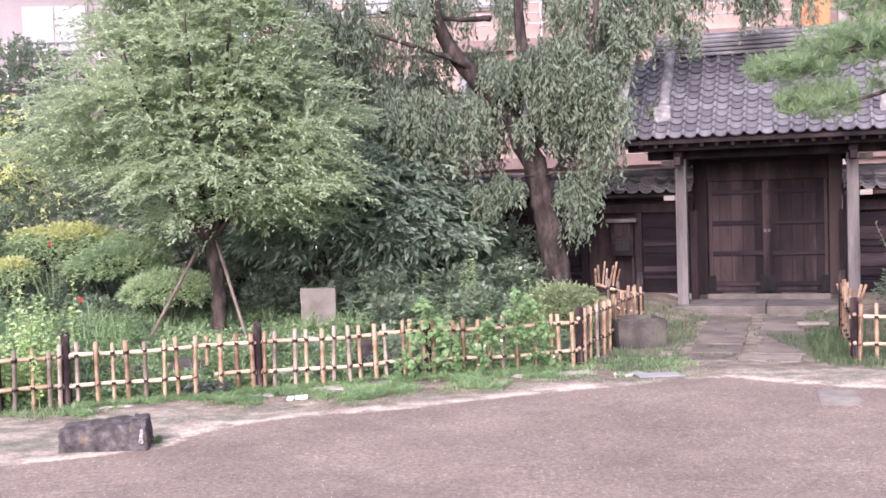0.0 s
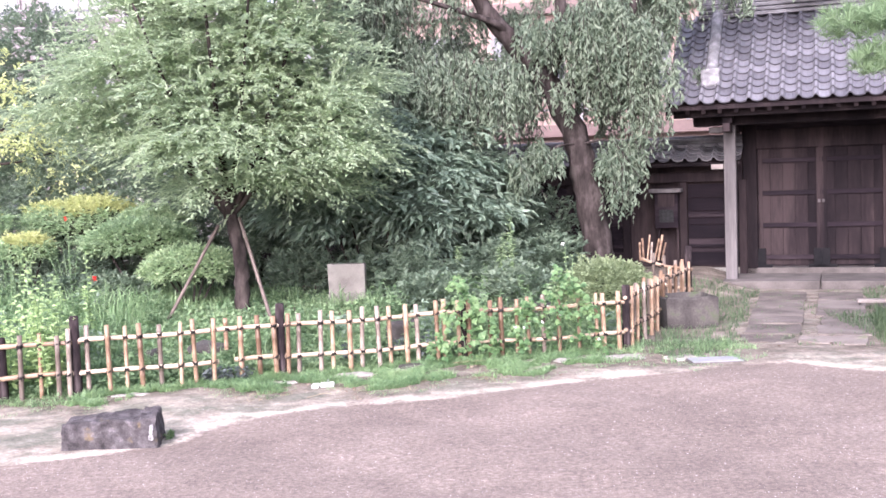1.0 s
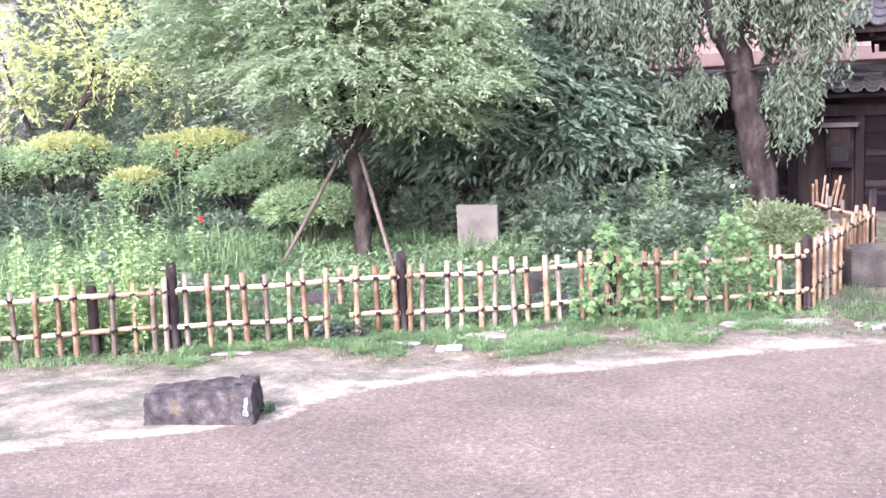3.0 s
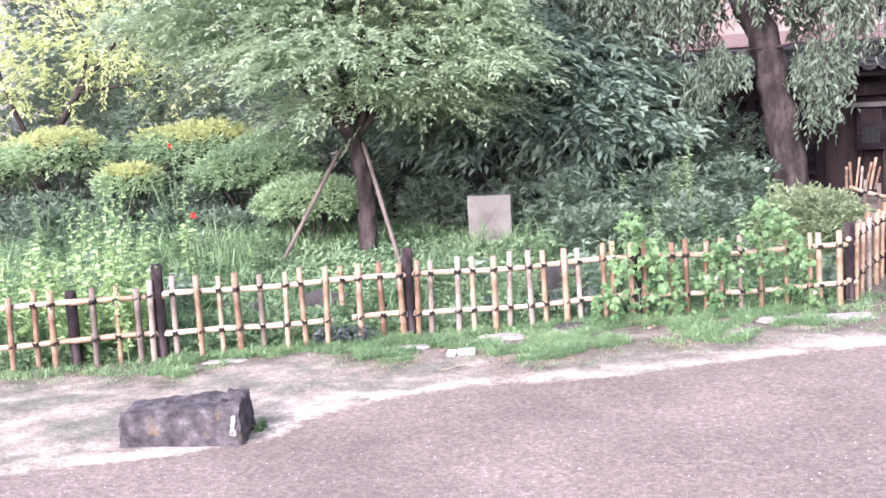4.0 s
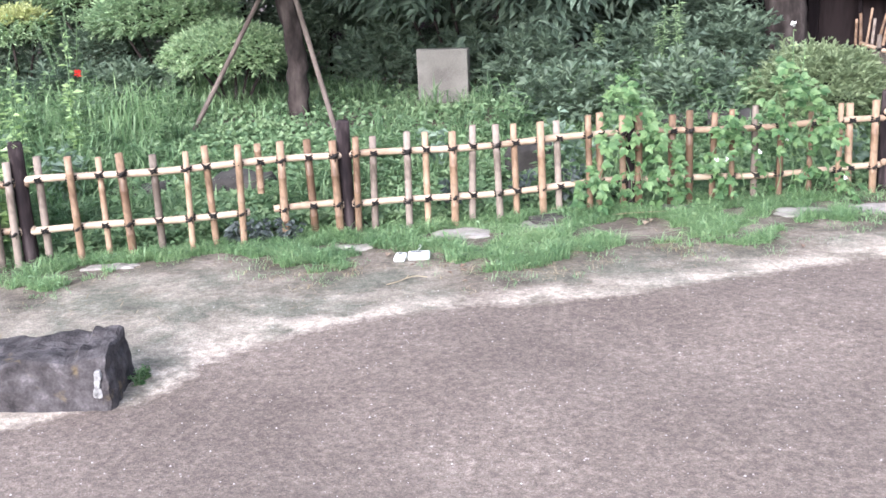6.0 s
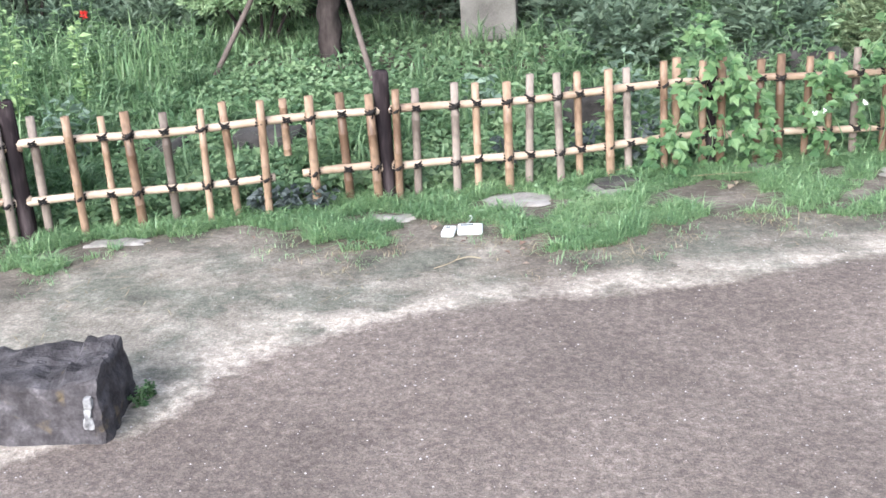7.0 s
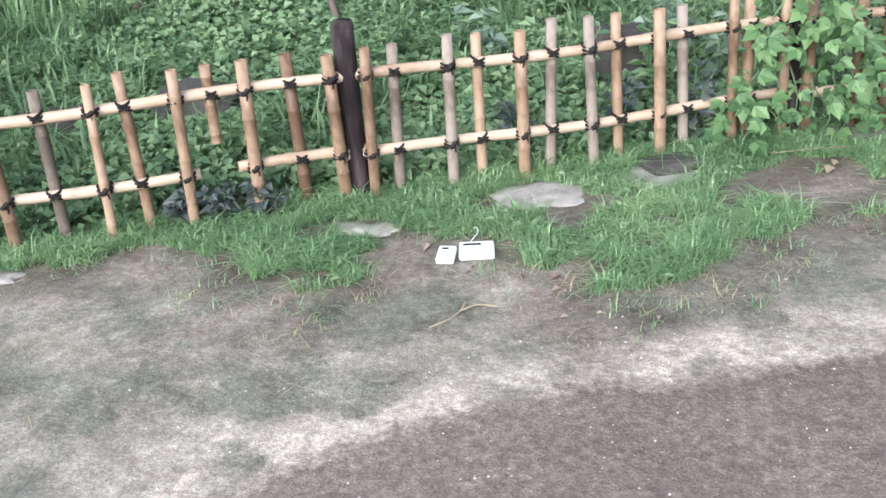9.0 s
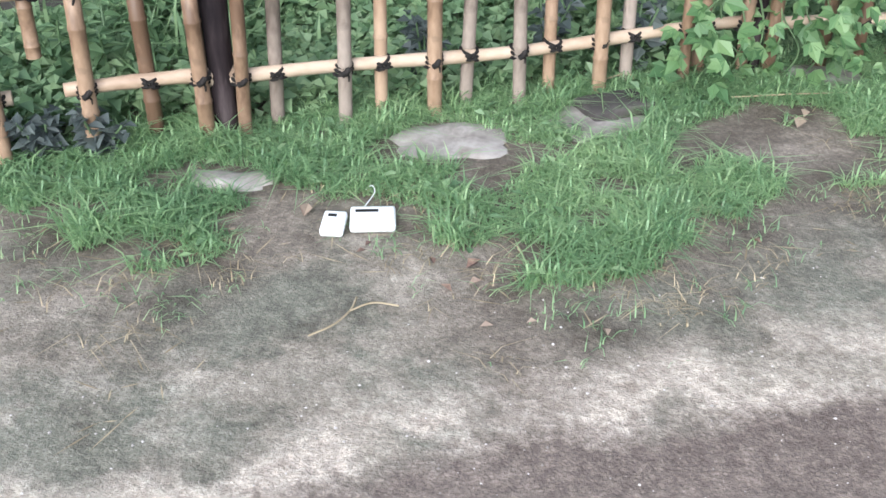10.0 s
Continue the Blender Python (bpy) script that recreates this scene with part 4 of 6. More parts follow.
def build_stones():
    r = thing("stone_block", "weathered rectangular stone block with lichen and a white paint mark", "stone", (-2.485, 8.115, 0), turn=9)
    bm = box_bm(-0.335, 0.322, -0.168, 0.17, -0.05, 0.2, 0.016, 0.02, 20, 2)
    for v in bm.verts:
        p = v.co
        high = max(0.0, p.z / 0.2)
        worn = noise.noise(Vector((p.x * 4.2, p.y * 5, 3.7)))
        p.z += high * (0.03 * worn + 0.016 * noise.noise(Vector((p.x * 13, p.y * 13, 1))) + 0.02 * (p.x > 0.2) - 0.03 * max(0.0, -p.x - 0.2))
        p.y += high * (0.014 + 0.024 * noise.noise(Vector((p.x * 6, 2, p.z * 4)))) * (1 if p.y < 0 else -0.6)
        p.x -= high * 0.012 * (1 if p.x > 0.2 else -1 if p.x < -0.2 else 0)
    part("block", bm, M_ROCK, r)
    for x0, x1, z0, z1 in ((0.272, 0.298, 0.112, 0.155), (0.276, 0.296, 0.078, 0.12), (0.27, 0.302, 0.045, 0.085)):
        part("paint_mark", box_bm(x0, x1, -0.183 + 0.08 * z0, -0.14 + 0.06 * z0, z0, z1, 0.01, 0.02, 3, z0), M_PAINT, r, "worn white painted mark")
    t = thing("stone_basin", "old mossy rectangular stone trough beside the fence", "stone trough", (2.42, 13.1, 0), turn=8)
    bm = box_bm(-0.32, 0.28, -0.26, 0.3, -0.05, 0.35, 0.02, 0.0)
    top = max(bm.faces, key=lambda f: f.calc_center_median().z + 0.001 * f.calc_area())
    bmesh.ops.inset_region(bm, faces=[top], thickness=0.07)
    bmesh.ops.translate(bm, verts=top.verts[:], vec=(0, 0, -0.16))
    bmesh.ops.subdivide_edges(bm, edges=[e for e in bm.edges if e.calc_length() > 0.15], cuts=4, use_grid_fill=True)
    for v in bm.verts:
        v.co += 0.012 * Vector((noise.noise(v.co * 9), noise.noise(v.co * 9 + Vector((5, 0, 0))), noise.noise(v.co * 9 + Vector((0, 5, 0)))))
    part("basin", bm, M_BASIN, t)
    s = thing("stone_tablet", "pale square stone tablet standing among the plants", "stone tablet", (-1.72, 14.62, 0.0), turn=-4)
    part("tablet", box_bm(-0.245, 0.245, -0.06, 0.06, 0.1, 0.72, 0.012, 0.006, 4, 1), M_STELE, s)
    part("footing", box_bm(-0.3, 0.3, -0.1, 0.1, 0.0, 0.16, 0.015, 0.01, 2, 3), M_BASIN, s)
    for x, y, z, w, d, h, a in ((-0.6, 16.0, 0.0, 0.55, 0.3, 0.62, 4), (0.75, 13.0, 0.0, 0.42, 0.2, 0.33, -6), (0.35, 13.1, 0.0, 0.3, 0.2, 0.28, 12), (-0.75, 11.75, 0, 0.28, 0.2, 0.34, 10), (-2.7, 11.4, 0, 0.4, 0.25, 0.2, 5), (-3.35, 11.2, 0, 0.35, 0.25, 0.18, -9)):
        o = thing("garden_stone", "rough dark stone half hidden in the planting", "stone", (x, y, z), turn=a, group="garden stones")
        part("boulder", box_bm(-w / 2, w / 2, -d / 2, d / 2, -0.05, h, 0.05, 0.05, 4, x), M_BASIN, o, smooth=True)
    for i, (x, y, w, d, a) in enumerate(((-1.07, 10.54, 0.36, 0.22, 4), (-0.62, 10.72, 0.3, 0.3, 14), (-1.7, 10.26, 0.24, 0.09, -4), (0.16, 11.13, 0.28, 0.22, 0), (-2.98, 9.86, 0.3, 0.1, 6), (0.95, 11.0, 0.36, 0.22, 8), (1.45, 11.1, 0.42, 0.24, 10), (2.0, 11.0, 0.3, 0.2, 20), (3.58, 9.36, 0.36, 0.8, -14))):
        o = thing("flat_stone", "pale flat stone sunk in the grass along the fence", "stone", (x, y, 0), turn=a, group="flat stones along the fence")
        part("slab", sunk_stone(w, d, i), M_FLAG if x < 3 else M_STELE, o, smooth=True)
    o = thing("stone_chip", "dark thin slab lying on a pale flat stone", "stone", (-0.57, 10.8, 0.012), turn=24)
    part("slab", box_bm(-0.12, 0.1, -0.06, 0.07, -0.01, 0.028, 0.01, 0.012, 3, 4), M_BASIN, o, smooth=True)
    p = thing("cover_plate", "flat grey metal cover plate in the ground", "cover plate", (2.28, 10.83, 0), turn=4)
    part("plate", box_bm(-0.235, 0.235, -0.125, 0.125, -0.02, 0.01, 0.003), M_PLATE, p)
    part("rim", box_bm(-0.26, 0.26, -0.15, 0.15, -0.03, 0.004, 0.003), M_STEP, p)


build_stones()


def build_path():
    path = tagged(new("path"), "worn stone slab path leading to the gate, grass in its joints", "path", kind="structure")
    path.matrix_world = Matrix.Translation((3.55, 12.0, 0)) @ Matrix.Rotation(radians(-16), 4, "Z")
    y = 0.1
    k = 0
    while y < 3.1:
        ln = random.uniform(0.55, 0.95)
        for x0, x1 in ((-0.74, -0.14), (0.03, 0.6)):
            part("slab", box_bm(x0 + random.uniform(-0.03, 0.03), x1 + random.uniform(-0.03, 0.03), y + 0.012, y + ln - 0.012, -0.05, 0.022 + random.uniform(-0.006, 0.006), 0.012, 0.016, 3, k), M_PATH, path)
            k += 1
        y += ln
    for x0, x1, y0, y1 in ((-0.75, -0.2, -0.42, 0.02), (-0.17, 0.5, -0.4, 0.03)):
        part("cracked_slab", box_bm(x0, x1, y0, y1, -0.05, 0.012, 0.012, 0.03, 3, x0), M_PATH, path, "broken edge slab")


build_path()


def build_white_boxes():
    for name, x, y, w, d, a in (("plastic_case", -1.372, 10.02, 0.062, 0.088, -2), ("plastic_case", -1.272, 10.045, 0.12, 0.09, 6)):
        o = thing(name, "small white plastic case with a dark slot lying on the ground", "plastic case", (x, y, float(rise(x, y))), turn=a, group="white plastic cases")
        part("case", box_bm(-w / 2, w / 2, -d / 2, d / 2, 0.0, 0.026, 0.009), M_WHITE, o, m=pose(0, 0, 0.005, 6, 0, 0), smooth=True)
        part("slot", box_bm(-w / 2 + 0.014, -w / 2 + (w - 0.025 if w < 0.1 else 0.075), d / 2 - 0.03, d / 2 - 0.018, 0.0255, 0.0272, 0.0005), M_SLOT, o, "dark printed slot", m=pose(0, 0, 0.005, 6, 0, 0))
    pts = smooth_path([(-1.3, 10.1, 0.02), (-1.28, 10.16, 0.03), (-1.29, 10.19, 0.035), (-1.31, 10.21, 0.01)])
    v, f = tube(pts, 0.0016, 5)
    tagged(new("cable", mesh_np("cable", v, f, M_WHITE, True)), "thin pale cable trailing from the cases into grass", "cable")


build_white_boxes()


def build_plank():
    p = thing("wooden_plank", "short weathered plank lying beside the path", "plank", (4.9, 14.2, 0.0), turn=-10)
    part("board", box_bm(-0.2, 0.2, -0.06, 0.06, 0.06, 0.1, 0.006), M_PALEWOOD, p)
    for x in (-0.14, 0.14):
        part("foot", box_bm(x - 0.03, x + 0.03, -0.05, 0.05, -0.02, 0.06, 0.005), M_POST, p)


build_plank()

# ---- trees and shrubs ----


def limb(points, r0, r1, seg=9, rough=0.12, steps=6):
    P = smooth_path(points, steps)
    P[1:-1] += RNG.normal(0, r0 * 0.04, (len(P) - 2, 3))
    return tube(P, np.linspace(r0, r1, len(P)), seg, rough)


def add_mesh(parent, name, chunks, mat, label="", smooth=False):
    v, f = joined(chunks) if isinstance(chunks, list) else chunks
    return child(name, mesh_np(name, v, f, mat, smooth), parent, label=label)


def build_plum():
    t = thing("plum_tree", "bushy green plum tree on a leaning trunk held by poles", "tree")
    base = float(rise(-2.92, 13.6))
    fork = np.array((-2.98, 13.6, 1.5))
    add_mesh(t, "trunk", [limb([(-2.86, 13.6, base - 0.1), (-2.87, 13.6, base + 0.3), (-2.86, 13.6, 0.85), (-2.92, 13.6, 1.2), fork], 0.092, 0.078, 12, 0.18)], M_BARK_DARK, smooth=True)
    limbs = []
    for a in range(11):
        ang = a * 2.4
        out = np.array((math.cos(ang), 0.8 * math.sin(ang), 0))
        h = 0.7 + 2.1 * ((a * 0.37) % 1)
        limbs.append(limb([fork - (0, 0, 0.08), fork + out * 0.5 + (0, 0, 0.3 + 0.15 * h), fork + out * 1.05 + (0, 0, 0.45 + 0.55 * h), fork + out * 1.5 + (0, 0, 0.5 + 0.95 * h)], 0.05, 0.01, 6))
    add_mesh(t, "branching", limbs, M_BARK_DARK, smooth=True)
    z = RNG.uniform(1.7, 5.7, 760)
    half = np.interp(z, [1.7, 2.1, 2.7, 3.3, 4.2, 5.7], [1.5, 1.95, 2.1, 1.8, 1.18, 0.8])
    keep = RNG.uniform(0, 2.3, len(z)) < half
    z, half = z[keep], half[keep]
    a, rad = RNG.uniform(0, 6.283, len(z)), RNG.uniform(0.1, 1, len(z)) ** 0.6
    K = np.stack([-3.02 + half * rad * np.cos(a), 13.65 + 0.72 * half * rad * np.sin(a), z], 1)
    ok = (K[:, 2] > 2.08 + 0.2 * lumpy(K, 1.6, 5) - np.where(K[:, 0] > -3.0, 0.28, 0.1) * (K[:, 0] + 3.0) - 0.12 * rad + 0.3 * (K[:, 0] < -3.5) - 0.32 * np.exp(-((K[:, 0] + 3.2) / 0.45) ** 2)) & (lumpy(K, 2.1, 3) > -0.42)
    K, a, rad = K[ok], a[ok], rad[ok]
    n = 27
    bough = np.stack([np.cos(a), np.sin(a), 0.25 + 0.5 * (K[:, 2] - 3) / 2], 1)
    off = RNG.normal(0, 1, (len(K) * n, 3)) * (0.2, 0.2, 0.045)
    P = np.repeat(K, n, 0) + off
    P[:, 2] -= 0.5 * np.hypot(off[:, 0], off[:, 1]) ** 2
    D = np.repeat(bough, n, 0) * 0.8 + off * (2.4, 2.4, 1.0) + RNG.normal(0, 0.28, P.shape)
    top = K[(rad > 0.5) & (K[:, 2] > 2.3)]
    T = np.repeat(top, 2, 0) + RNG.normal(0, 0.12, (2 * len(top), 3))
    UP = np.stack([0.5 * np.repeat(np.cos(a[(rad > 0.5) & (K[:, 2] > 2.3)]), 2), 0 * T[:, 0] - 0.15, 0 * T[:, 0] + 0.9], 1) + RNG.normal(0, 0.22, T.shape)
    add_mesh(t, "crown", [sprays(P, D, RNG.uniform(0.18, 0.4, len(P)), 11, 0.08, 0.035, 0.75, 0.35, 0.7), sprays(T, UP, RNG.uniform(0.3, 0.65, len(T)), 16, 0.08, 0.032, 0.7, 0.05)], L_PLUM)
    for tip, foot in (((-3.08, 13.45, 1.32), (-3.58, 12.75, float(rise(-3.58, 12.75)))), ((-2.82, 13.45, 1.4), (-2.2, 12.35, float(rise(-2.2, 12.35)) - 0.02))):
        p = thing("support_pole", "weathered wooden prop pole leaning on the tree trunk", "pole", group="tree props")
        add_mesh(p, "pole", [tube(np.linspace(foot, tip, 6), 0.021, 8, 0.05)], M_PROP, smooth=True)
    return t


build_plum()


def build_weeping():
    t = thing("weeping_tree", "large weeping cherry with drooping branches and dark twisted trunk", "tree")
    Y = 16.3
    main = [(1.74, Y, 0.1), (1.7, Y, 0.74), (1.55, Y, 1.7), (1.4, Y, 2.39), (0.95, Y, 3.26), (0.41, Y, 3.87), (0.02, Y - 0.1, 4.5), (-0.1, Y - 0.2, 5.6)]
    add_mesh(t, "trunk", [limb(main[:5], 0.23, 0.16, 14, 0.12, 8), limb(main[4:], 0.165, 0.07, 10)], M_BARK, smooth=True)
    lim = [limb([(1.05, Y, 3.1), (1.2, Y, 3.6), (1.27, Y, 4.0), (1.25, Y, 4.9), (1.5, Y, 6.0)], 0.13, 0.05),
           limb([(1.3, Y, 2.9), (1.9, Y - 0.1, 3.5), (2.2, Y - 0.2, 3.9), (2.38, Y - 0.2, 4.6), (2.6, Y, 5.6)], 0.09, 0.04),
           limb([(0.5, Y, 3.8), (0.3, Y - 0.2, 3.95), (-0.4, Y - 0.3, 4.2), (-1.4, Y - 0.5, 4.5)], 0.06, 0.02),
           limb([(0.8, Y, 4.6), (0.2, Y + 0.2, 4.65), (-0.9, Y + 0.2, 4.8)], 0.05, 0.02),
           limb([(2.38, Y - 0.2, 4.6), (3.2, Y - 0.3, 5.0), (4.4, Y - 0.3, 5.2)], 0.05, 0.02),
           limb([(1.5, Y - 0.1, 2.2), (1.1, Y - 0.3, 2.15), (0.6, Y - 0.5, 1.75)], 0.02, 0.008, 6),
           limb([(1.5, Y - 0.15, 2.2), (1.9, Y - 0.35, 2.2), (2.25, Y - 0.5, 1.7)], 0.02, 0.008, 6)]
    add_mesh(t, "branching", lim, M_BARK, smooth=True)
    tops, lens = [], []
    for x, dy, z, sx, sy, sz, n, l in ((-0.25, -0.4, 3.2, 0.42, 0.25, 0.18, 46, 1.0), (-0.75, -0.3, 2.95, 0.25, 0.2, 0.14, 14, 0.8), (-1.35, -0.2, 4.6, 0.42, 0.3, 0.3, 26, 1.0), (-1.2, 0.1, 3.7, 0.35, 0.3, 0.2, 12, 0.7),
                                       (1.55, -0.45, 3.95, 0.3, 0.2, 0.16, 30, 1.1), (2.05, -0.5, 3.7, 0.28, 0.2, 0.16, 30, 1.15), (2.35, -0.45, 3.0, 0.1, 0.12, 0.12, 8, 1.0), (2.6, 0.1, 4.4, 0.28, 0.25, 0.2, 12, 1.0),
                                       (3.0, 0.3, 4.9, 0.5, 0.3, 0.25, 20, 0.9), (4.75, 0.0, 5.15, 0.4, 0.3, 0.15, 18, 0.75), (0.6, 0.8, 5.3, 1.4, 0.4, 0.4, 26, 0.9), (0.75, -0.45, 2.05, 0.2, 0.1, 0.08, 8, 0.5), (2.0, -0.45, 2.1, 0.16, 0.12, 0.1, 9, 0.75),
                                       (0.2, 0.9, 3.5, 0.7, 0.3, 0.4, 20, 1.0), (2.1, 0.9, 3.4, 0.5, 0.3, 0.3, 14, 0.9), (-0.7, 1.3, 3.9, 0.9, 0.4, 0.5, 22, 1.1), (0.9, 1.3, 4.3, 0.9, 0.3, 0.4, 14, 0.9)):
        n = int(1.35 * n)
        knot = RNG.normal(0, 1, (n, 3)) * (sx, sy, sz) + (x, Y + dy, z)
        per = 11
        tops.append(np.repeat(knot, per, 0) + RNG.normal(0, 1, (n * per, 3)) * (0.085, 0.085, 0.07))
        lens.append(np.repeat(RNG.uniform(0.45, 1.05, n) * l, per) * RNG.uniform(0.45, 1.05, n * per))
    tops, lens = np.concatenate(tops), np.concatenate(lens)
    cnt = 17
    u = np.linspace(0.03, 1, cnt)
    drift = RNG.normal(0, 0.09, (len(tops), 2))
    C = tops[:, None] + np.stack([drift[:, :1] * u, drift[:, 1:] * u, -(lens[:, None] * u)], -1)
    C += RNG.normal(0, 0.02, C.shape)
    dd = np.concatenate([RNG.normal(0, 0.6, (*C.shape[:2], 2)), np.full((*C.shape[:2], 1), -0.9)], -1)
    sz = RNG.uniform(0.7, 1.25, C.shape[0] * cnt)
    add_mesh(t, "crown", leaves(C.reshape(-1, 3), dd.reshape(-1, 3), RNG.normal(0, 1, (C.shape[0] * cnt, 3)), 0.1 * sz, 0.034 * sz), L_WILLOW)
    add_mesh(t, "twig_growth", [tube(C[i, ::4], 0.004, 4, caps=False) for i in range(0, len(C), 2)], M_BARK)


build_weeping()


def leafy(name, label, category, balls, mat, count, leaf, width, stems=(), droop=0.3, shoot=0.25, per=9, group="", shell=0.4, up=0.35, gap=-0.45):
    """A shrub or far tree: stems and shoots filling several balls."""
    t = thing(name, label, category, group=group)
    total = sum(b[1][0] * b[1][2] for b in balls)
    chunks = []
    for i, (c, r) in enumerate(balls):
        P, d = in_ball(int(count * r[0] * r[2] / total), c, r, shell)
        k = lumpy(P, 2.2, i) > gap
        k &= P[:, 2] > rise(P[:, 0], P[:, 1]) + 0.03
        P, d = P[k], d[k]
        D = d * 0.8 + (0, 0, up) + RNG.normal(0, 0.4, P.shape)
        chunks.append(sprays(P, D, RNG.uniform(0.6, 1.3, len(P)) * shoot, per, leaf, width, 0.8, droop))
    add_mesh(t, "crown", chunks, mat)
    if stems:
        for s, r0, r1 in stems:
            add_mesh(t, "stem", [limb(s, r0, r1, 8)], M_BARK_DARK, smooth=True)
    return t


def bough_shrub(name, label, balls, mat, pads, leaf, width, stems, per=22):
    """A shrub of drooping boughs, one above another, with dark gaps between them."""
    t = thing(name, label, "shrub")
    total = sum(r[0] * r[2] for _, r in balls)
    chunks = []
    for c, r in balls:
        n = int(pads * r[0] * r[2] / total)
        d = unit(RNG.normal(0, 1, (n, 3)) * (1, 1, 0.9) + (0, -0.35, 0.15))
        K = np.array(c) + d * r * RNG.uniform(0.45, 1.0, (n, 1)) ** 0.5
        K[:, 2] = np.round(K[:, 2] / 0.26 + 0.35 * lumpy(K, 1.5, 2)) * 0.26 + RNG.normal(0, 0.05, n)
        k = K[:, 2] > 0.75
        K, d = K[k], d[k]
        off = RNG.normal(0, 1, (len(K) * per, 3)) * (0.17, 0.15, 0.035)
        P = np.repeat(K, per, 0) + off
        D = np.repeat(d * (1, 1, 0.2), per, 0) * 0.7 + off * (3, 3, 1) + RNG.normal(0, 0.25, P.shape) + (0, -0.15, -0.1)
        chunks.append(sprays(P, D, RNG.uniform(0.16, 0.34, len(P)), 7, leaf, width, 0.75, 0.5, 0.7))
    add_mesh(t, "crown", chunks, mat)
    for a, r0, r1 in stems:
        add_mesh(t, "stem", [limb(a, r0, r1, 8)], M_BARK_DARK, smooth=True)


bough_shrub("broadleaf_shrub", "tall dark shrub with long drooping glossy leaves", [((-1.45, 15.6, 1.8), (1.3, 0.7, 1.0)), ((-0.55, 15.9, 1.6), (0.9, 0.6, 0.85)), ((-2.2, 15.9, 2.0), (0.9, 0.6, 1.0))], L_BROAD, 190, 0.16, 0.062,
            [([(-1.5 + 0.12 * k, 15.7, 0.1), (-1.5 + 0.2 * k, 15.65, 0.8), (-1.5 + 0.35 * k, 15.6, 1.7)], 0.022, 0.01) for k in range(-3, 4)], per=18)
leafy("shrub", "dark evergreen shrub against the boarded wall", "shrub", [((0.35, 16.4, 0.75), (0.7, 0.5, 0.5)), ((-0.3, 16.6, 1.6), (0.8, 0.5, 0.8))], L_BACK, 1300, 0.07, 0.03, [([(0.4, 16.4, 0.1), (0.4, 16.4, 1.0)], 0.03, 0.015)])
leafy("shrub", "dark evergreen shrub behind the clipped bushes", "shrub", [((-4.2, 16.4, 1.5), (1.2, 0.6, 0.9)), ((-5.8, 17.0, 1.8), (1.4, 0.7, 1.1)), ((-3.0, 16.6, 1.5), (1.0, 0.6, 1.0))], L_BACK, 2600, 0.075, 0.033, [([(-4.2, 16.4, 0.1), (-4.2, 16.4, 1.4)], 0.04, 0.02), ([(-5.8, 17.0, 0.1), (-5.8, 17.0, 1.6)], 0.04, 0.02)])
leafy("tree", "dark green tree behind the garden", "tree", [((-7.95, 20.0, 4.15), (1.15, 1.0, 0.95)), ((-9.7, 20.5, 3.5), (1.3, 1.2, 1.7)), ((-8.4, 20.0, 2.6), (2.0, 1.0, 1.0))], L_BACK, 5200, 0.09, 0.04, [([(-8.2, 20.2, 0), (-8.2, 20.2, 2.2), (-7.8, 20.0, 3.6)], 0.14, 0.06), ([(-9.5, 20.5, 0), (-9.6, 20.5, 3.0)], 0.1, 0.05)])
leafy("tree", "dark green tree behind the garden", "tree", [((-4.9, 20.5, 2.6), (2.0, 1.0, 1.2)), ((-2.0, 20.5, 2.8), (2.0, 0.9, 1.5))], L_BACK, 3000, 0.09, 0.04, [([(-4.4, 20.4, 0), (-4.5, 20.4, 3.0)], 0.12, 0.06), ([(-2.0, 20.5, 0), (-2.0, 20.5, 2.6)], 0.1, 0.05)])
leafy("shrub", "dark evergreen shrub closing the garden behind the azaleas", "shrub", [((-6.9, 17.6, 1.5), (1.3, 0.6, 0.9)), ((-8.6, 18.2, 1.6), (1.4, 0.7, 1.0)), ((-5.0, 17.4, 2.3), (1.2, 0.6, 0.9)), ((-10.2, 18.4, 1.7), (1.3, 0.7, 1.1))], L_BACK, 3000, 0.08, 0.036, [([(-6.9, 17.6, 0.1), (-6.9, 17.6, 1.3)], 0.04, 0.02), ([(-8.6, 18.2, 0.1), (-8.6, 18.2, 1.5)], 0.04, 0.02), ([(-5.0, 17.4, 0.1), (-5.0, 17.4, 2.0)], 0.04, 0.02), ([(-10.2, 18.4, 0.1), (-10.2, 18.4, 1.5)], 0.04, 0.02)], gap=-0.8)
leafy("yellow_tree", "sparse yellow-green tree with thin dark branches", "tree", [((-7.7, 17.2, 3.0), (1.5, 1.0, 0.9)), ((-8.9, 17.0, 2.5), (1.2, 1.0, 1.0)), ((-6.6, 17.4, 2.4), (0.8, 0.7, 0.6))], L_YELLOW, 1100, 0.085, 0.042,
      [([(-8.6, 17.0, 0.1), (-8.5, 17.0, 1.2), (-8.0, 17.1, 2.1), (-7.2, 17.2, 3.0)], 0.09, 0.02), ([(-8.5, 17.0, 1.2), (-8.9, 17.0, 2.0), (-9.2, 17.0, 3.0)], 0.05, 0.015), ([(-8.0, 17.1, 2.1), (-7.8, 17.2, 2.8), (-8.2, 17.2, 3.7)], 0.035, 0.01), ([(-7.9, 17.1, 2.2), (-7.1, 17.3, 2.3), (-6.4, 17.4, 2.5)], 0.03, 0.01)], gap=-0.15)


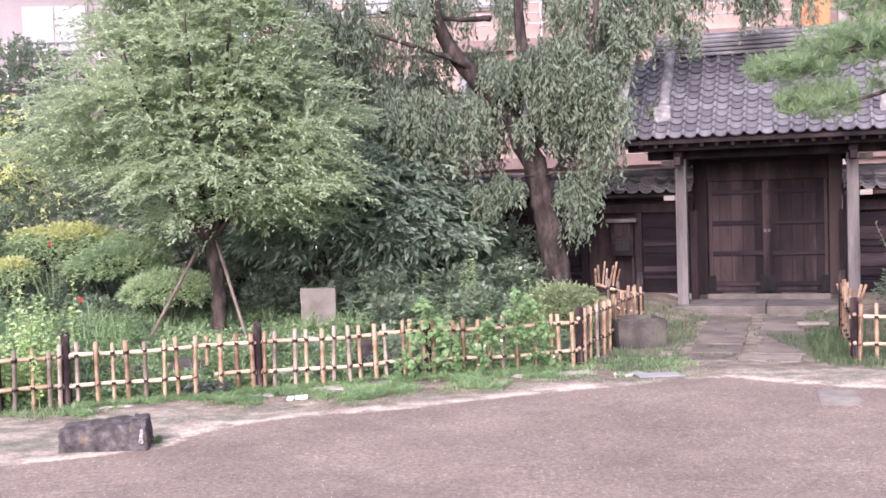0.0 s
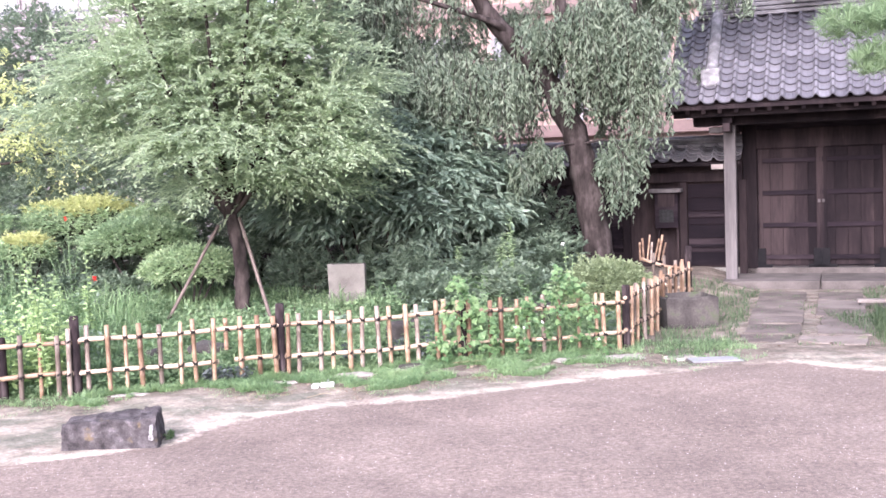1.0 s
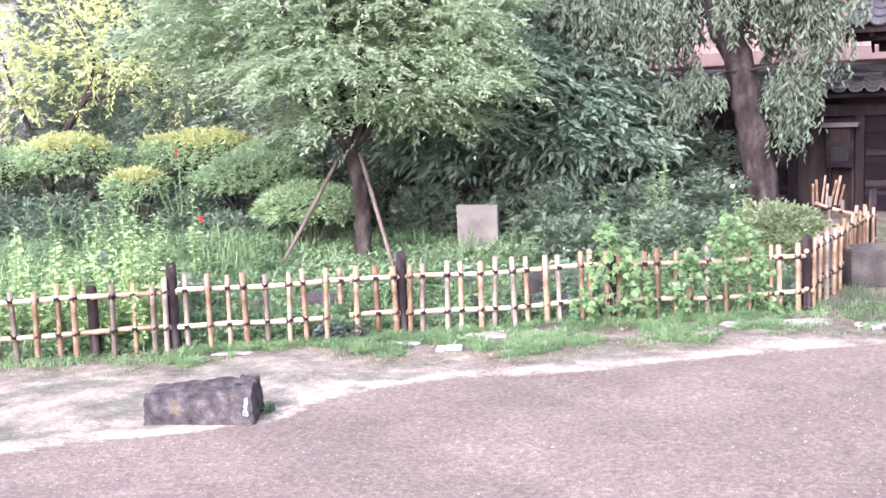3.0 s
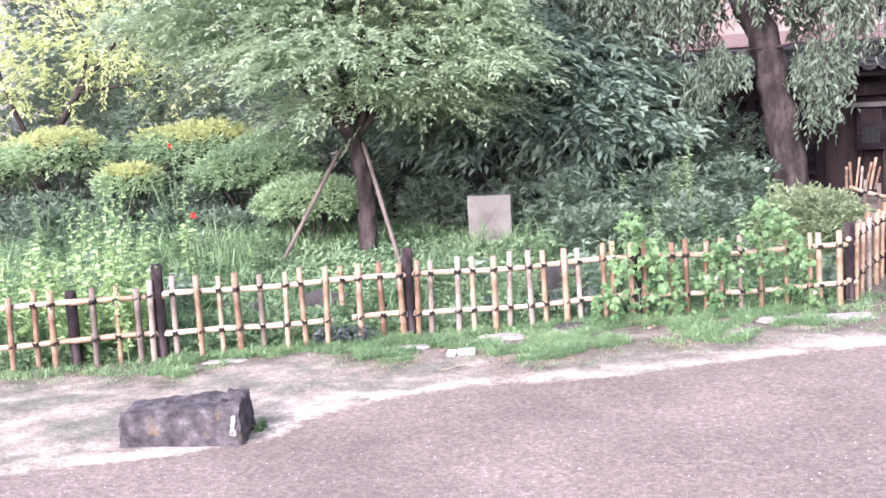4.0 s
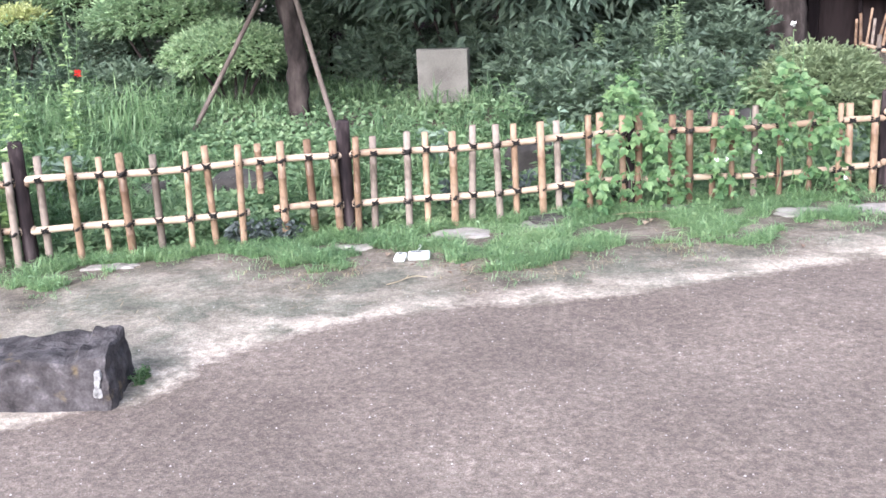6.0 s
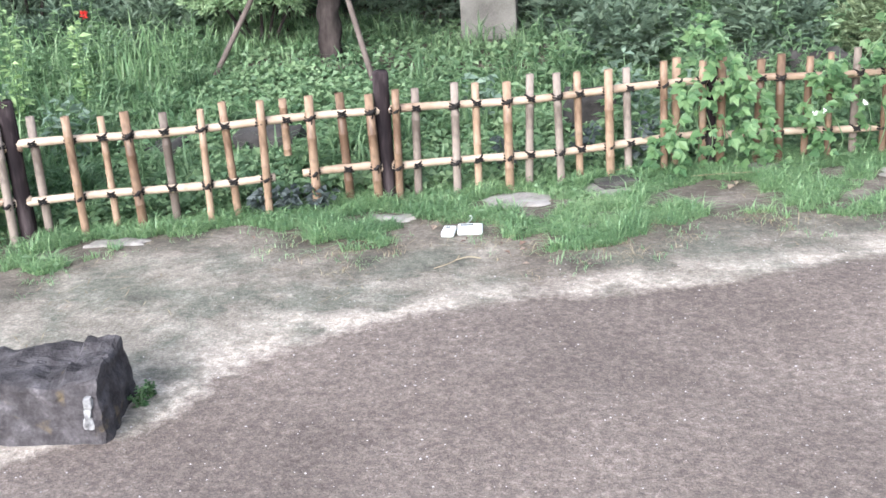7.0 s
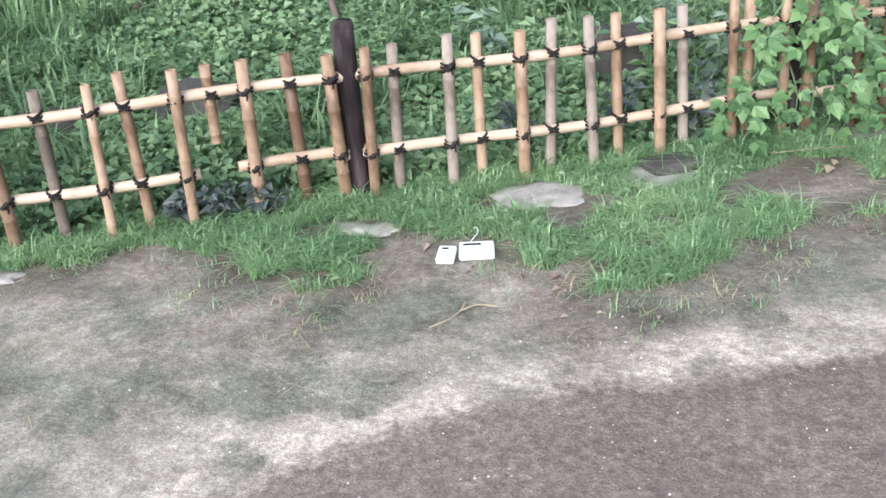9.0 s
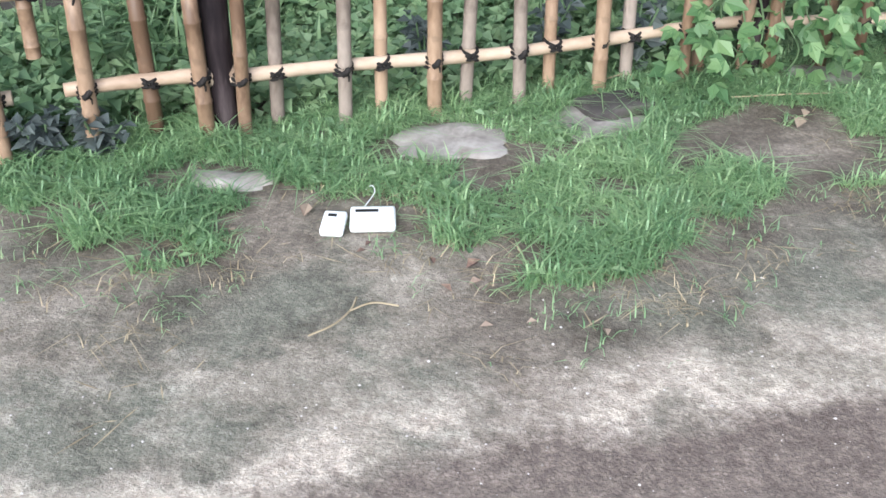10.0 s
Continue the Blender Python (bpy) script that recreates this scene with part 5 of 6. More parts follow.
def build_pine():
    t = thing("pine_tree", "pine with long needle pads reaching over the yard", "tree")
    add_mesh(t, "trunk", [limb([(6.3, 9.2, 0), (6.1, 9.2, 1.6), (6.3, 9.1, 3.2), (6.0, 9.0, 4.6)], 0.15, 0.08, 12)], M_BARK, smooth=True)
    add_mesh(t, "branching", [limb([(6.2, 9.1, 2.9), (5.0, 9.0, 3.15), (3.9, 9.0, 3.05), (3.0, 9.0, 2.85)], 0.06, 0.015, 8), limb([(5.0, 9.0, 3.15), (4.2, 8.9, 2.75), (3.4, 8.9, 2.5)], 0.035, 0.012, 7), limb([(6.2, 9.1, 3.6), (5.0, 9.1, 3.7), (3.9, 9.1, 3.5)], 0.04, 0.012, 7)], M_BARK_DARK, smooth=True)
    ch = []
    for c, r, n in (((3.15, 9, 2.86), (0.42, 0.35, 0.12), 60), ((3.75, 9, 3.05), (0.55, 0.45, 0.17), 110), ((3.35, 8.9, 2.55), (0.35, 0.3, 0.14), 50), ((4.2, 8.9, 2.75), (0.5, 0.4, 0.15), 70), ((4.1, 9.1, 3.45), (0.6, 0.4, 0.16), 80), ((4.9, 9, 3.2), (0.6, 0.4, 0.2), 90)):
        n *= 2
        P, d = in_ball(n, c, np.array(r) * 1.2, 0.5)
        k = 34
        dirs = unit(RNG.normal(0, 0.55, (n, k, 3)) + (0, 0, 0.65))
        base = np.repeat(P, k, 0)
        dd = dirs.reshape(-1, 3)
        ch.append(leaves(base, dd, RNG.normal(0, 1, dd.shape), RNG.uniform(0.08, 0.13, len(dd)), 0.006, 0))
    add_mesh(t, "foliage", ch, L_PINE)


build_pine()


def pad_shape(d, seed):
    """How far a clipped bush reaches in each direction: lobed, flat below, with tiers cut into it."""
    k = 0.9 + 0.15 * lumpy(d, 2.6, seed) + 0.11 * lumpy(d, 6.5, 2 * seed) + 0.05 * lumpy(d, 15.0, seed + 1)
    return k * np.where(d[:, 2] < 0, 1 - 0.5 * np.clip(-d[:, 2], 0, 1), 1 - 0.1 * d[:, 2] ** 2)


def build_mound(name, label, c, r, mat, count, leaf=0.05, top=None):
    """A clipped round bush: a feathery skin of short leafy shoots over an added dark core."""
    t = thing(name, label, "bush", group="clipped bushes")
    d = unit(RNG.normal(0, 1, (count, 3)) + (0, -0.25, 0.4))
    d = d[(d[:, 2] > -0.45) & (d[:, 1] < 0.6)]
    P = np.array(c) + d * r * (pad_shape(d, c[0]) * RNG.uniform(0.84, 1.02, len(d)))[:, None]
    keep = P[:, 2] > rise(P[:, 0], P[:, 1]) + 0.02
    P, d = P[keep], d[keep]
    D = d * (0.8, 0.8, 0.35) + RNG.normal(0, 0.35, d.shape) + (0, 0, 0.12)
    up = (d[:, 2] + 0.3 * lumpy(d, 4, 1) > 0.5) if top else np.zeros(len(d), bool)
    for nm, k, m in (("foliage", ~up, mat), ("yellowed_crown", up, top)):
        if k.any():
            add_mesh(t, nm, [sprays(P[k], D[k], RNG.uniform(0.05, 0.13, int(k.sum())), 7, leaf, leaf * 0.42, 0.8, 0.1, 0.5)], m)
    # Added solid core: stops views through the leaves and paints the shade inside.
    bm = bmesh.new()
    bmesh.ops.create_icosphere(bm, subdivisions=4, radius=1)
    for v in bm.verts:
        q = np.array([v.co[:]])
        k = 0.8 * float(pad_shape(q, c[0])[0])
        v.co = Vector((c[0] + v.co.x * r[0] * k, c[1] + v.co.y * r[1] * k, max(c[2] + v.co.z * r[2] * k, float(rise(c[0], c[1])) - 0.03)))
    part("shade_core", bm, M_CORE_SHADE, t, "added dark core, inner shade put into its colour", smooth=True)
    g = float(rise(c[0], c[1])) - 0.05
    for k in range(5):
        a = k * 1.26
        add_mesh(t, "stem", [limb([(c[0] + 0.08 * math.cos(a), c[1] + 0.08 * math.sin(a), g), (c[0] + 0.3 * r[0] * math.cos(a), c[1] + 0.3 * r[1] * math.sin(a), (g + c[2]) / 2), (c[0] + 0.6 * r[0] * math.cos(a), c[1] + 0.6 * r[1] * math.sin(a), c[2])], 0.018, 0.01, 6)], M_BARK_DARK)


for args in (("wide cushion-shaped clipped azalea bush, yellowing on top", (-5.8, 16.2, 1.3), (1.0, 0.6, 0.42), L_AZALEA, 2600, 0.05, L_AZALEA_Y),
             ("cushion-shaped clipped azalea bush beside the plum tree", (-4.75, 16.1, 1.2), (0.62, 0.5, 0.36), L_AZALEA, 1500),
             ("large cushion-shaped clipped azalea bush with hollow underside", (-4.6, 15.0, 1.04), (0.8, 0.55, 0.36), L_AZALEA, 2600),
             ("low cushion-shaped clipped azalea bush beside the plum trunk", (-3.7, 14.35, 0.72), (0.66, 0.5, 0.3), L_AZALEA, 2200),
             ("wide clipped azalea bush, yellow-green on top", (-7.45, 15.6, 1.32), (0.85, 0.55, 0.4), L_AZALEA, 2200, 0.05, L_AZALEA_Y),
             ("small yellowing clipped azalea bush", (-6.05, 14.7, 1.0), (0.42, 0.36, 0.24), L_AZALEA, 1100, 0.05, L_AZALEA_Y),
             ("cushion-shaped clipped azalea bush with small leaves", (-8.7, 15.8, 1.15), (0.75, 0.6, 0.46), L_AZALEA, 1600),
             # Under-layer in the dark hedge leaf: shade below the cushions put into colour.
             ("low shaded clipped azalea bush", (-5.4, 15.1, 0.62), (0.55, 0.45, 0.36), L_BACK, 1300),
             ("low grassy green clipped bush behind the fence corner", (1.56, 13.6, 0.3), (0.6, 0.8, 0.46), L_OLIVE, 3200, 0.055),
             ("round dark clipped bush beside the path", (6.35, 13.6, 0.5), (0.75, 0.7, 0.62), L_BACK, 2000),
             ("low green clipped bush beside the path", (6.0, 12.5, 0.25), (0.6, 0.5, 0.35), L_AZALEA, 1300)):
    build_mound("clipped_bush", *args)

for x, y, r, h in ((-0.8, 14.6, 0.55, 0.42), (0.2, 14.9, 0.6, 0.5), (1.0, 15.2, 0.5, 0.5), (-2.4, 15.2, 0.45, 0.5), (-1.3, 15.6, 0.7, 0.55), (-0.5, 13.3, 0.4, 0.3), (0.45, 13.5, 0.4, 0.32), (-6.3, 14.7, 0.6, 0.4), (-7.2, 14.9, 0.7, 0.5), (-5.3, 14.1, 0.5, 0.3), (-7.9, 14.4, 0.7, 0.5), (-4.6, 14.2, 0.5, 0.3), (-6.6, 13.7, 0.6, 0.4)):
    leafy("low_shrub", "low dark green shrub filling the garden bed", "shrub", [((x, y, 0.22 + h * 0.4), (r, r * 0.7, h))], L_BACK, int(700 * r), 0.09, 0.042, [([(x + 0.1 * k, y, 0.05), (x + 0.16 * k, y, 0.2 + 0.4 * h)], 0.012, 0.007) for k in (-1, 0, 1)], droop=0.4, shoot=0.2, group="low shrubs")
for x in (-9.2, -8.2, -7.2, -6.2, -5.2, -4.3, -3.4, -2.4, -1.3, -0.2, 0.9):
    leafy("hedge_shrub", "dark evergreen shrub along the boarded wall", "shrub", [((x, 17.1, 0.75), (0.75, 0.4, 0.75))], L_BACK, 750, 0.08, 0.036, [([(x, 17.1, 0.1), (x, 17.1, 0.8)], 0.03, 0.015)], group="hedge shrubs")

# ---- low plants ----


def blades(P, height, width, lean=0.5, curl=0.5):
    """Bent grass blades from points: two segments each."""
    N = len(P)
    a = RNG.uniform(0, 2 * np.pi, N)
    h = np.broadcast_to(height, (N,)) * RNG.uniform(0.5, 1.25, N)
    out = np.stack([np.cos(a), np.sin(a), 0 * a], 1)
    side = np.stack([-np.sin(a), np.cos(a), 0 * a], 1) * (np.broadcast_to(width, (N,)) * RNG.uniform(0.7, 1.3, N))[:, None] / 2
    l = RNG.uniform(0.1, 1, N) * lean
    mid = P + out * (h * l * 0.45)[:, None] + np.array([0, 0, 1.0]) * (h * 0.6)[:, None]
    tip = P + out * (h * l * (1 + curl))[:, None] + np.array([0, 0, 1.0]) * (h * (1 - 0.35 * l))[:, None]
    V = np.stack([P - side, P + side, mid + side * 0.8, mid - side * 0.8, tip], 1).reshape(-1, 3)
    k = 5 * np.arange(N)[:, None]
    return V, np.concatenate([k + [0, 1, 2], k + [0, 2, 3], k + [3, 2, 4]], 1).reshape(-1, 3)


def scatter(n, x0, x1, y0, y1, test=None):
    P = np.stack([RNG.uniform(x0, x1, n), RNG.uniform(y0, y1, n), np.zeros(n)], 1)
    if test is not None:
        P = P[test(P[:, 0], P[:, 1])]
    P[:, 2] = rise(P[:, 0], P[:, 1]) - 0.004
    return P


STONES = ((-1.07, 10.54, 0.2, 0.13), (-0.62, 10.72, 0.19, 0.19), (-1.7, 10.27, 0.15, 0.1), (0.16, 11.13, 0.2, 0.15), (-2.98, 9.86, 0.18, 0.08), (0.95, 11.0, 0.24, 0.16), (1.45, 11.1, 0.26, 0.17), (2.28, 10.83, 0.28, 0.18), (-1.33, 10.03, 0.16, 0.1), (-1.55, 10.18, 0.17, 0.08), (-0.15, 10.75, 0.12, 0.1), (0.05, 10.75, 0.12, 0.2))


def in_front(x, y):
    front, back = np.interp(x, FRONT_X, FRONT_Y), np.interp(x, FENCE_X, FENCE_Y)
    back = np.where(x > 1.5, 11.75, back)
    P = np.stack([x, y, 0 * x], 1)
    ok = (y > front + 0.09 * lumpy(P, 6.0, 1)) & (y < back + 0.12) & (lumpy(P, 3.4, 4) + 0.5 * lumpy(P, 11, 2) > 0.0 - 1.1 * np.clip((y - back + 0.35) * 2, 0, 1))
    for sx, sy, w, d in STONES:
        ok &= ((x - sx) / w) ** 2 + ((y - sy) / d) ** 2 > 0.55
    return ok


def stuff(name, chunks, mat, label, category):
    v, f = joined(chunks)
    tagged(new(name, mesh_np(name, v, f, mat)), label, category, kind="stuff")


def behind(x, y):
    tablet = (np.abs(x + 1.7) < 0.27) & (y > 14.05) & (y < 14.8)
    trunk = ((x + 2.88) / 0.16) ** 2 + ((y - 13.4) / 0.3) ** 2 < 1
    return (y > np.interp(x, FENCE_X, FENCE_Y) + 0.08) & ~tablet & ~trunk


def beside_path(x, y):
    off = np.abs((x - 3.47) - 0.29 * (y - 12.0))
    P = np.stack([x, y, 0 * x], 1)
    return (off > 0.75 + 0.12 * lumpy(P, 5, 2)) & (x < np.where(y < 11.4, 4.6, 4.45 + (y - 11.4) * 0.3)) & (x > np.interp(y, [11, 11.6, 14.6, 16.5], [1.9, 1.7, 2.75, 2.9])) & (lumpy(P, 3, 7) > -0.3) & (y > 11.0 + 0.2 * lumpy(P, 4, 3))


def path_joint(x, y):
    off = (x - 3.47) - 0.29 * (y - 12.0)
    P = np.stack([x, y, 0 * x], 1)
    return (np.abs(off) < 0.85) & (lumpy(P, 4, 9) > 0.28)


def build_grass():
    P = np.concatenate([scatter(100000, -6.5, 2.8, 8.4, 12.0, in_front), scatter(150000, -3.4, 1.2, 9.4, 11.4, in_front)])
    sub = RNG.uniform(0, 1, len(P))
    tuft = np.clip(0.9 + 0.55 * lumpy(P, 4.5, 2) + 0.45 * lumpy(P, 13.0, 5), 0.3, 2.0)
    stuff("grass", [blades(P[sub < 0.7], 0.052 * tuft[sub < 0.7], 0.0042, 1.3, 0.8), blades(P[sub >= 0.7], 0.078 * tuft[sub >= 0.7], 0.0055, 1.4, 0.9)], L_GRASS, "short fresh green grass along the foot of the fence", "grass")
    W = scatter(12000, -6.5, 2.6, 8.4, 12.0, in_front)
    W[:, 2] += RNG.uniform(0.01, 0.05, len(W))
    dirs = RNG.normal(0, 1, W.shape) * (1, 1, 0.3)
    stuff("low_weeds", [leaves(W, dirs, RNG.normal(0, 0.35, W.shape) + (0, 0, 1), RNG.uniform(0.025, 0.055, len(W)), RNG.uniform(0.014, 0.03, len(W)))], L_WEED, "small broad weeds among the grass", "weeds")
    Q = scatter(16000, 1.7, 5.6, 10.6, 16.4, beside_path)
    J = scatter(9000, 2.4, 5.0, 11.4, 16.2, path_joint)
    R = scatter(14000, 4.0, 8.0, 9.6, 13.5, lambda x, y: (y > np.interp(x, [4, 4.45, 6.5, 8], [11.2, 10.9, 10.1, 9.6])) & (x > 4.1))
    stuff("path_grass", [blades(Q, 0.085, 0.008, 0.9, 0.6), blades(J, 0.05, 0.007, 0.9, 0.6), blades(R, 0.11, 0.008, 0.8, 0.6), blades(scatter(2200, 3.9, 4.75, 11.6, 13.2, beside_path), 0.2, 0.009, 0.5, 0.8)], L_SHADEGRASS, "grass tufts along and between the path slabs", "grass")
    G = np.concatenate([scatter(60000, -7.5, 2.2, 9.0, 16.0, behind), scatter(60000, -4.5, 2.0, 9.4, 13.0, behind)])
    near = G[:, 1] - np.interp(G[:, 0], FENCE_X, FENCE_Y)
    G = G[RNG.uniform(0, 1, len(G)) < np.clip(1.3 - 0.17 * near, 0.3, 1)]
    G[:, 2] += RNG.uniform(0.02, 0.16, len(G)) * (0.7 + 0.5 * lumpy(G, 1.5, 3))
    dirs = RNG.normal(0, 1, G.shape) * (1, 1, 0.35)
    sz = RNG.uniform(0.7, 1.4, len(G))
    stuff("ground_cover", [leaves(G, dirs, RNG.normal(0, 0.4, G.shape) + (0, -0.25, 1), 0.048 * sz, 0.042 * sz)], L_WEED, "dense leafy ground cover behind the fence", "ground cover")
    T = scatter(20000, -7.5, 2.0, 9.2, 15.6, lambda x, y: behind(x, y - 0.15) & ((x < -2.6) | (RNG.uniform(0, 1, len(x)) < 0.35)) & ~((x > -2.5) & (x < -1.1) & (y > 12.8)) & ~((x > -3.6) & (x < -2.0) & (y > 12.0) & (y < 13.9) & (RNG.uniform(0, 1, len(x)) < 0.75)) & (lumpy(np.stack([x, y, 0 * x], 1), 1.3, 6) > -0.25))
    near = T[:, 1] - np.interp(T[:, 0], FENCE_X, FENCE_Y)
    tall = 0.12 + 0.1 * np.clip(near / 2, 0, 1) * (1 + 0.7 * lumpy(T, 1.1, 2)) + 0.2 * np.clip((-3.4 - T[:, 0]) / 0.8, 0, 1) * np.clip(near / 1.2, 0, 1)
    N = scatter(22000, -4.5, 2.4, 8.8, 11.0, lambda x, y: (y > np.interp(x, FRONT_X, FRONT_Y) - 0.3 + 0.16 * lumpy(np.stack([x, y, 0 * x], 1), 4, 3)) & (y < np.interp(x, FRONT_X, FRONT_Y) + 0.1) & (lumpy(np.stack([x, y, 0 * x], 1), 7, 6) > 0.1))
    Z = scatter(5500, -2.2, 0.6, 9.3, 10.9, lambda x, y: (np.abs(y - np.interp(x, FRONT_X, FRONT_Y)) < 0.28) & (lumpy(np.stack([x, y, 0 * x], 1), 5, 2) > 0.15))
    stuff("withered_grass", [blades(Z, 0.036, 0.0028, 2.2, 1.2)], M_STRAW, "withered straw-coloured grass at the edge of the turf", "grass")
    stuff("sprouts", [blades(N, 0.034, 0.0032, 1.5, 0.7)], L_GRASS, "thin short grass sprouting from the bare earth", "grass")
    stuff("tall_grass", [blades(T, tall, 0.013, 0.9, 0.8)], L_GRASS, "tall unmown grass among the garden plants", "grass")
    tuft = scatter(280, -5.5, 1.6, 10.2, 15.0, lambda x, y: behind(x, y - 0.4) & ~((x > -3.5) & (x < -2.2) & (y > 11.8) & (y < 13.8)))
    base = np.repeat(tuft, 26, 0) + RNG.normal(0, 1, (len(tuft) * 26, 3)) * (0.05, 0.05, 0)
    stuff("grass_tufts", [blades(base, np.repeat(RNG.uniform(0.16, 0.32, len(tuft)), 26), 0.014, 0.9, 0.9)], L_WEED, "arching grass tufts among the garden plants", "grass")
    S = scatter(1500, -5, 2.6, 8.6, 11.2, lambda x, y: (y > np.interp(x, EDGE_X, EDGE_Y) + 0.3) & (lumpy(np.stack([x, y, 0 * x], 1), 3, 8) > 0.0))
    S[:, 2] += 0.008
    a = RNG.uniform(0, 6.3, len(S))
    stuff("dry_straw", [leaves(S, np.stack([np.cos(a), np.sin(a), RNG.normal(0, 0.06, len(S))], 1), np.tile((0, 0, 1.0), (len(S), 1)), RNG.uniform(0.03, 0.14, len(S)), 0.0045, 0)], M_STRAW, "dry straw and twigs scattered on the earth", "straw")
    K = scatter(26000, -5, 5, 3.0, 10.4, lambda x, y: y < np.interp(x, EDGE_X, EDGE_Y) + 0.5)
    r = 0.0012 + 0.0034 * RNG.uniform(0, 1, len(K)) ** 2.5
    K[:, 2] += 0.004
    o = np.array([(1, 0, 0), (0, 1, 0), (-1, 0, 0), (0, -1, 0), (0, 0, 0.8)])
    V = (K[:, None] + r[:, None, None] * o * RNG.uniform(0.6, 1.4, (len(K), 5, 1))).reshape(-1, 3)
    k = 5 * np.arange(len(K))[:, None]
    F = np.concatenate([k + [0, 1, 4], k + [1, 2, 4], k + [2, 3, 4], k + [3, 0, 4]], 1).reshape(-1, 3)
    tagged(new("gravel", mesh_np("gravel", V, F, M_PEBBLE)), "tiny pale stones bedded in the dark paving", "gravel", kind="stuff")


build_grass()


def plant(name, label, spots, mat, height, leaf, width, per=10, stems=3, droop=0.3, spread=0.16, flower=None, group="", flat=0.6, lobes=1):
    """Upright leafy plants: several stems each, with leaves and sometimes a flower."""
    for x, y, s in spots:
        g = float(rise(x, y))
        t = thing(name, label, "plant", (x, y, g), group=group)
        st, lf = [], []
        for k in range(stems):
            a = RNG.uniform(0, 6.28)
            o = np.array((math.cos(a), math.sin(a), 0)) * spread * s * RNG.uniform(0.2, 1)
            h = height * s * RNG.uniform(0.65, 1.08)
            pts = smooth_path([(0.3 * o[0], 0.3 * o[1], -0.02), (0.6 * o[0], 0.6 * o[1], h * 0.5), (1.2 * o[0], 1.2 * o[1], h)], 5)
            st.append(tube(pts, np.linspace(0.006, 0.003, len(pts)), 5))
            u = np.linspace(0.22, 1, per)
            C = np.stack([np.interp(u, np.linspace(0, 1, len(pts)), pts[:, i]) for i in range(3)], 1)
            an = 2.4 * np.arange(per) + a
            d = np.stack([np.cos(an), np.sin(an), np.full(per, 0.25 - droop)], 1)
            sz = RNG.uniform(0.7, 1.2, per) * (1.15 - 0.45 * u)
            if lobes > 1:
                flip = np.stack([-d[:, 1], d[:, 0], 0 * d[:, 2]], 1)
                nv = RNG.normal(0, 0.45, (per, 3)) + (0, -0.5, 0.8)
                for w_ in (-0.9, 0.9):
                    lf.append(leaves(C + d * leaf * 0.12, d + w_ * flip, nv, leaf * 0.72 * sz, width * 0.62 * sz, 0.15))
            lf.append(leaves(C, d, RNG.normal(0, 1 - flat, (per, 3)) + (0, 0, 1), leaf * sz, width * sz))
            lf.append(leaves(C, d + RNG.normal(0, 0.7, d.shape), RNG.normal(0, 0.5, (per, 3)) + (0, 0, 1), leaf * 0.8 * sz, width * 0.8 * sz))
        for s_ in st:
            add_mesh(t, "stem", [s_], L_WEED)
        add_mesh(t, "foliage", lf, mat)
        if flower:
            fm, n, r, hz = flower
            c = np.array((RNG.normal(0, 0.06), RNG.normal(0, 0.06) - 0.05, height * s * hz))
            dd = unit(RNG.normal(0, 1, (n, 3)) + (0, -0.3, 0.4))
            add_mesh(t, "flower", [leaves(c + dd * 0.004, dd, RNG.normal(0, 1, (n, 3)), r, r * 0.8)], fm)


def vine(label, x0, x1, humps, count, leaf, flowers=0, thin=-0.6):
    """A climbing vine: lobed leaves hung over both sides of the fence, with its stems and flowers."""
    t = thing("vine_clump", label, "vine")
    x = RNG.uniform(x0, x1, count * 3)
    top = 0.16 + sum(h * np.exp(-((x - c) / w) ** 2) for c, w, h in humps)
    z = RNG.uniform(0.02, 1, len(x)) ** 0.75 * top
    y = np.interp(x, FENCE_X, FENCE_Y) - 0.05 + RNG.normal(0, 0.1, len(x)) - 0.05 * np.sin(np.pi * np.clip(z / 0.7, 0, 1))
    C = np.stack([x, y, z], 1)
    C = C[lumpy(C, 9.0, x0 * 3) > thin + 0.25 * (C[:, 2] < 0.4)][:count]
    n = len(C)
    an = RNG.uniform(-2.2, 2.2, n)
    d = np.stack([np.sin(an), -0.5 + 0 * an, -0.55 * np.cos(an) - 0.15], 1)
    nr = np.stack([RNG.normal(0, 0.6, n), RNG.normal(-0.55, 0.55, n), RNG.normal(0.75, 0.4, n)], 1)
    side = unit(np.cross(d, nr))
    sz = RNG.uniform(0.55, 1.25, n)
    chunks = [leaves(C, d, nr, leaf * sz, leaf * 0.62 * sz, 0.12)]
    for w in (-1.0, 1.0):
        chunks.append(leaves(C, unit(d) + w * 0.95 * side, nr, leaf * 0.74 * sz, leaf * 0.46 * sz, 0.1))
    add_mesh(t, "foliage", chunks, L_VINE)
    for c, w, h in humps:
        for k in range(3):
            sx = c + w * (0.5 * k - 0.5)
            fy = float(np.interp(sx, FENCE_X, FENCE_Y))
            v, f = tube(smooth_path([(sx, fy - 0.03, -0.01), (sx + 0.04, fy - 0.05, 0.3 * h), (sx - 0.03, fy - 0.02, 0.7 * h), (c, fy - 0.03, 0.1 + 0.85 * h)]), 0.0035, 5)
            child("stem", mesh_np("stem", v, f, L_WEED, True), t)
    for k in range(flowers):
        p = C[RNG.integers(0, n)] + (0, -0.05, 0.02)
        dd = unit(RNG.normal(0, 1, (8, 3)) + (0, -0.6, 0.3))
        add_mesh(t, "flower", [leaves(p + dd * 0.003, dd, RNG.normal(0, 1, (8, 3)), 0.017, 0.014)], M_PETAL_W, "small white flower")


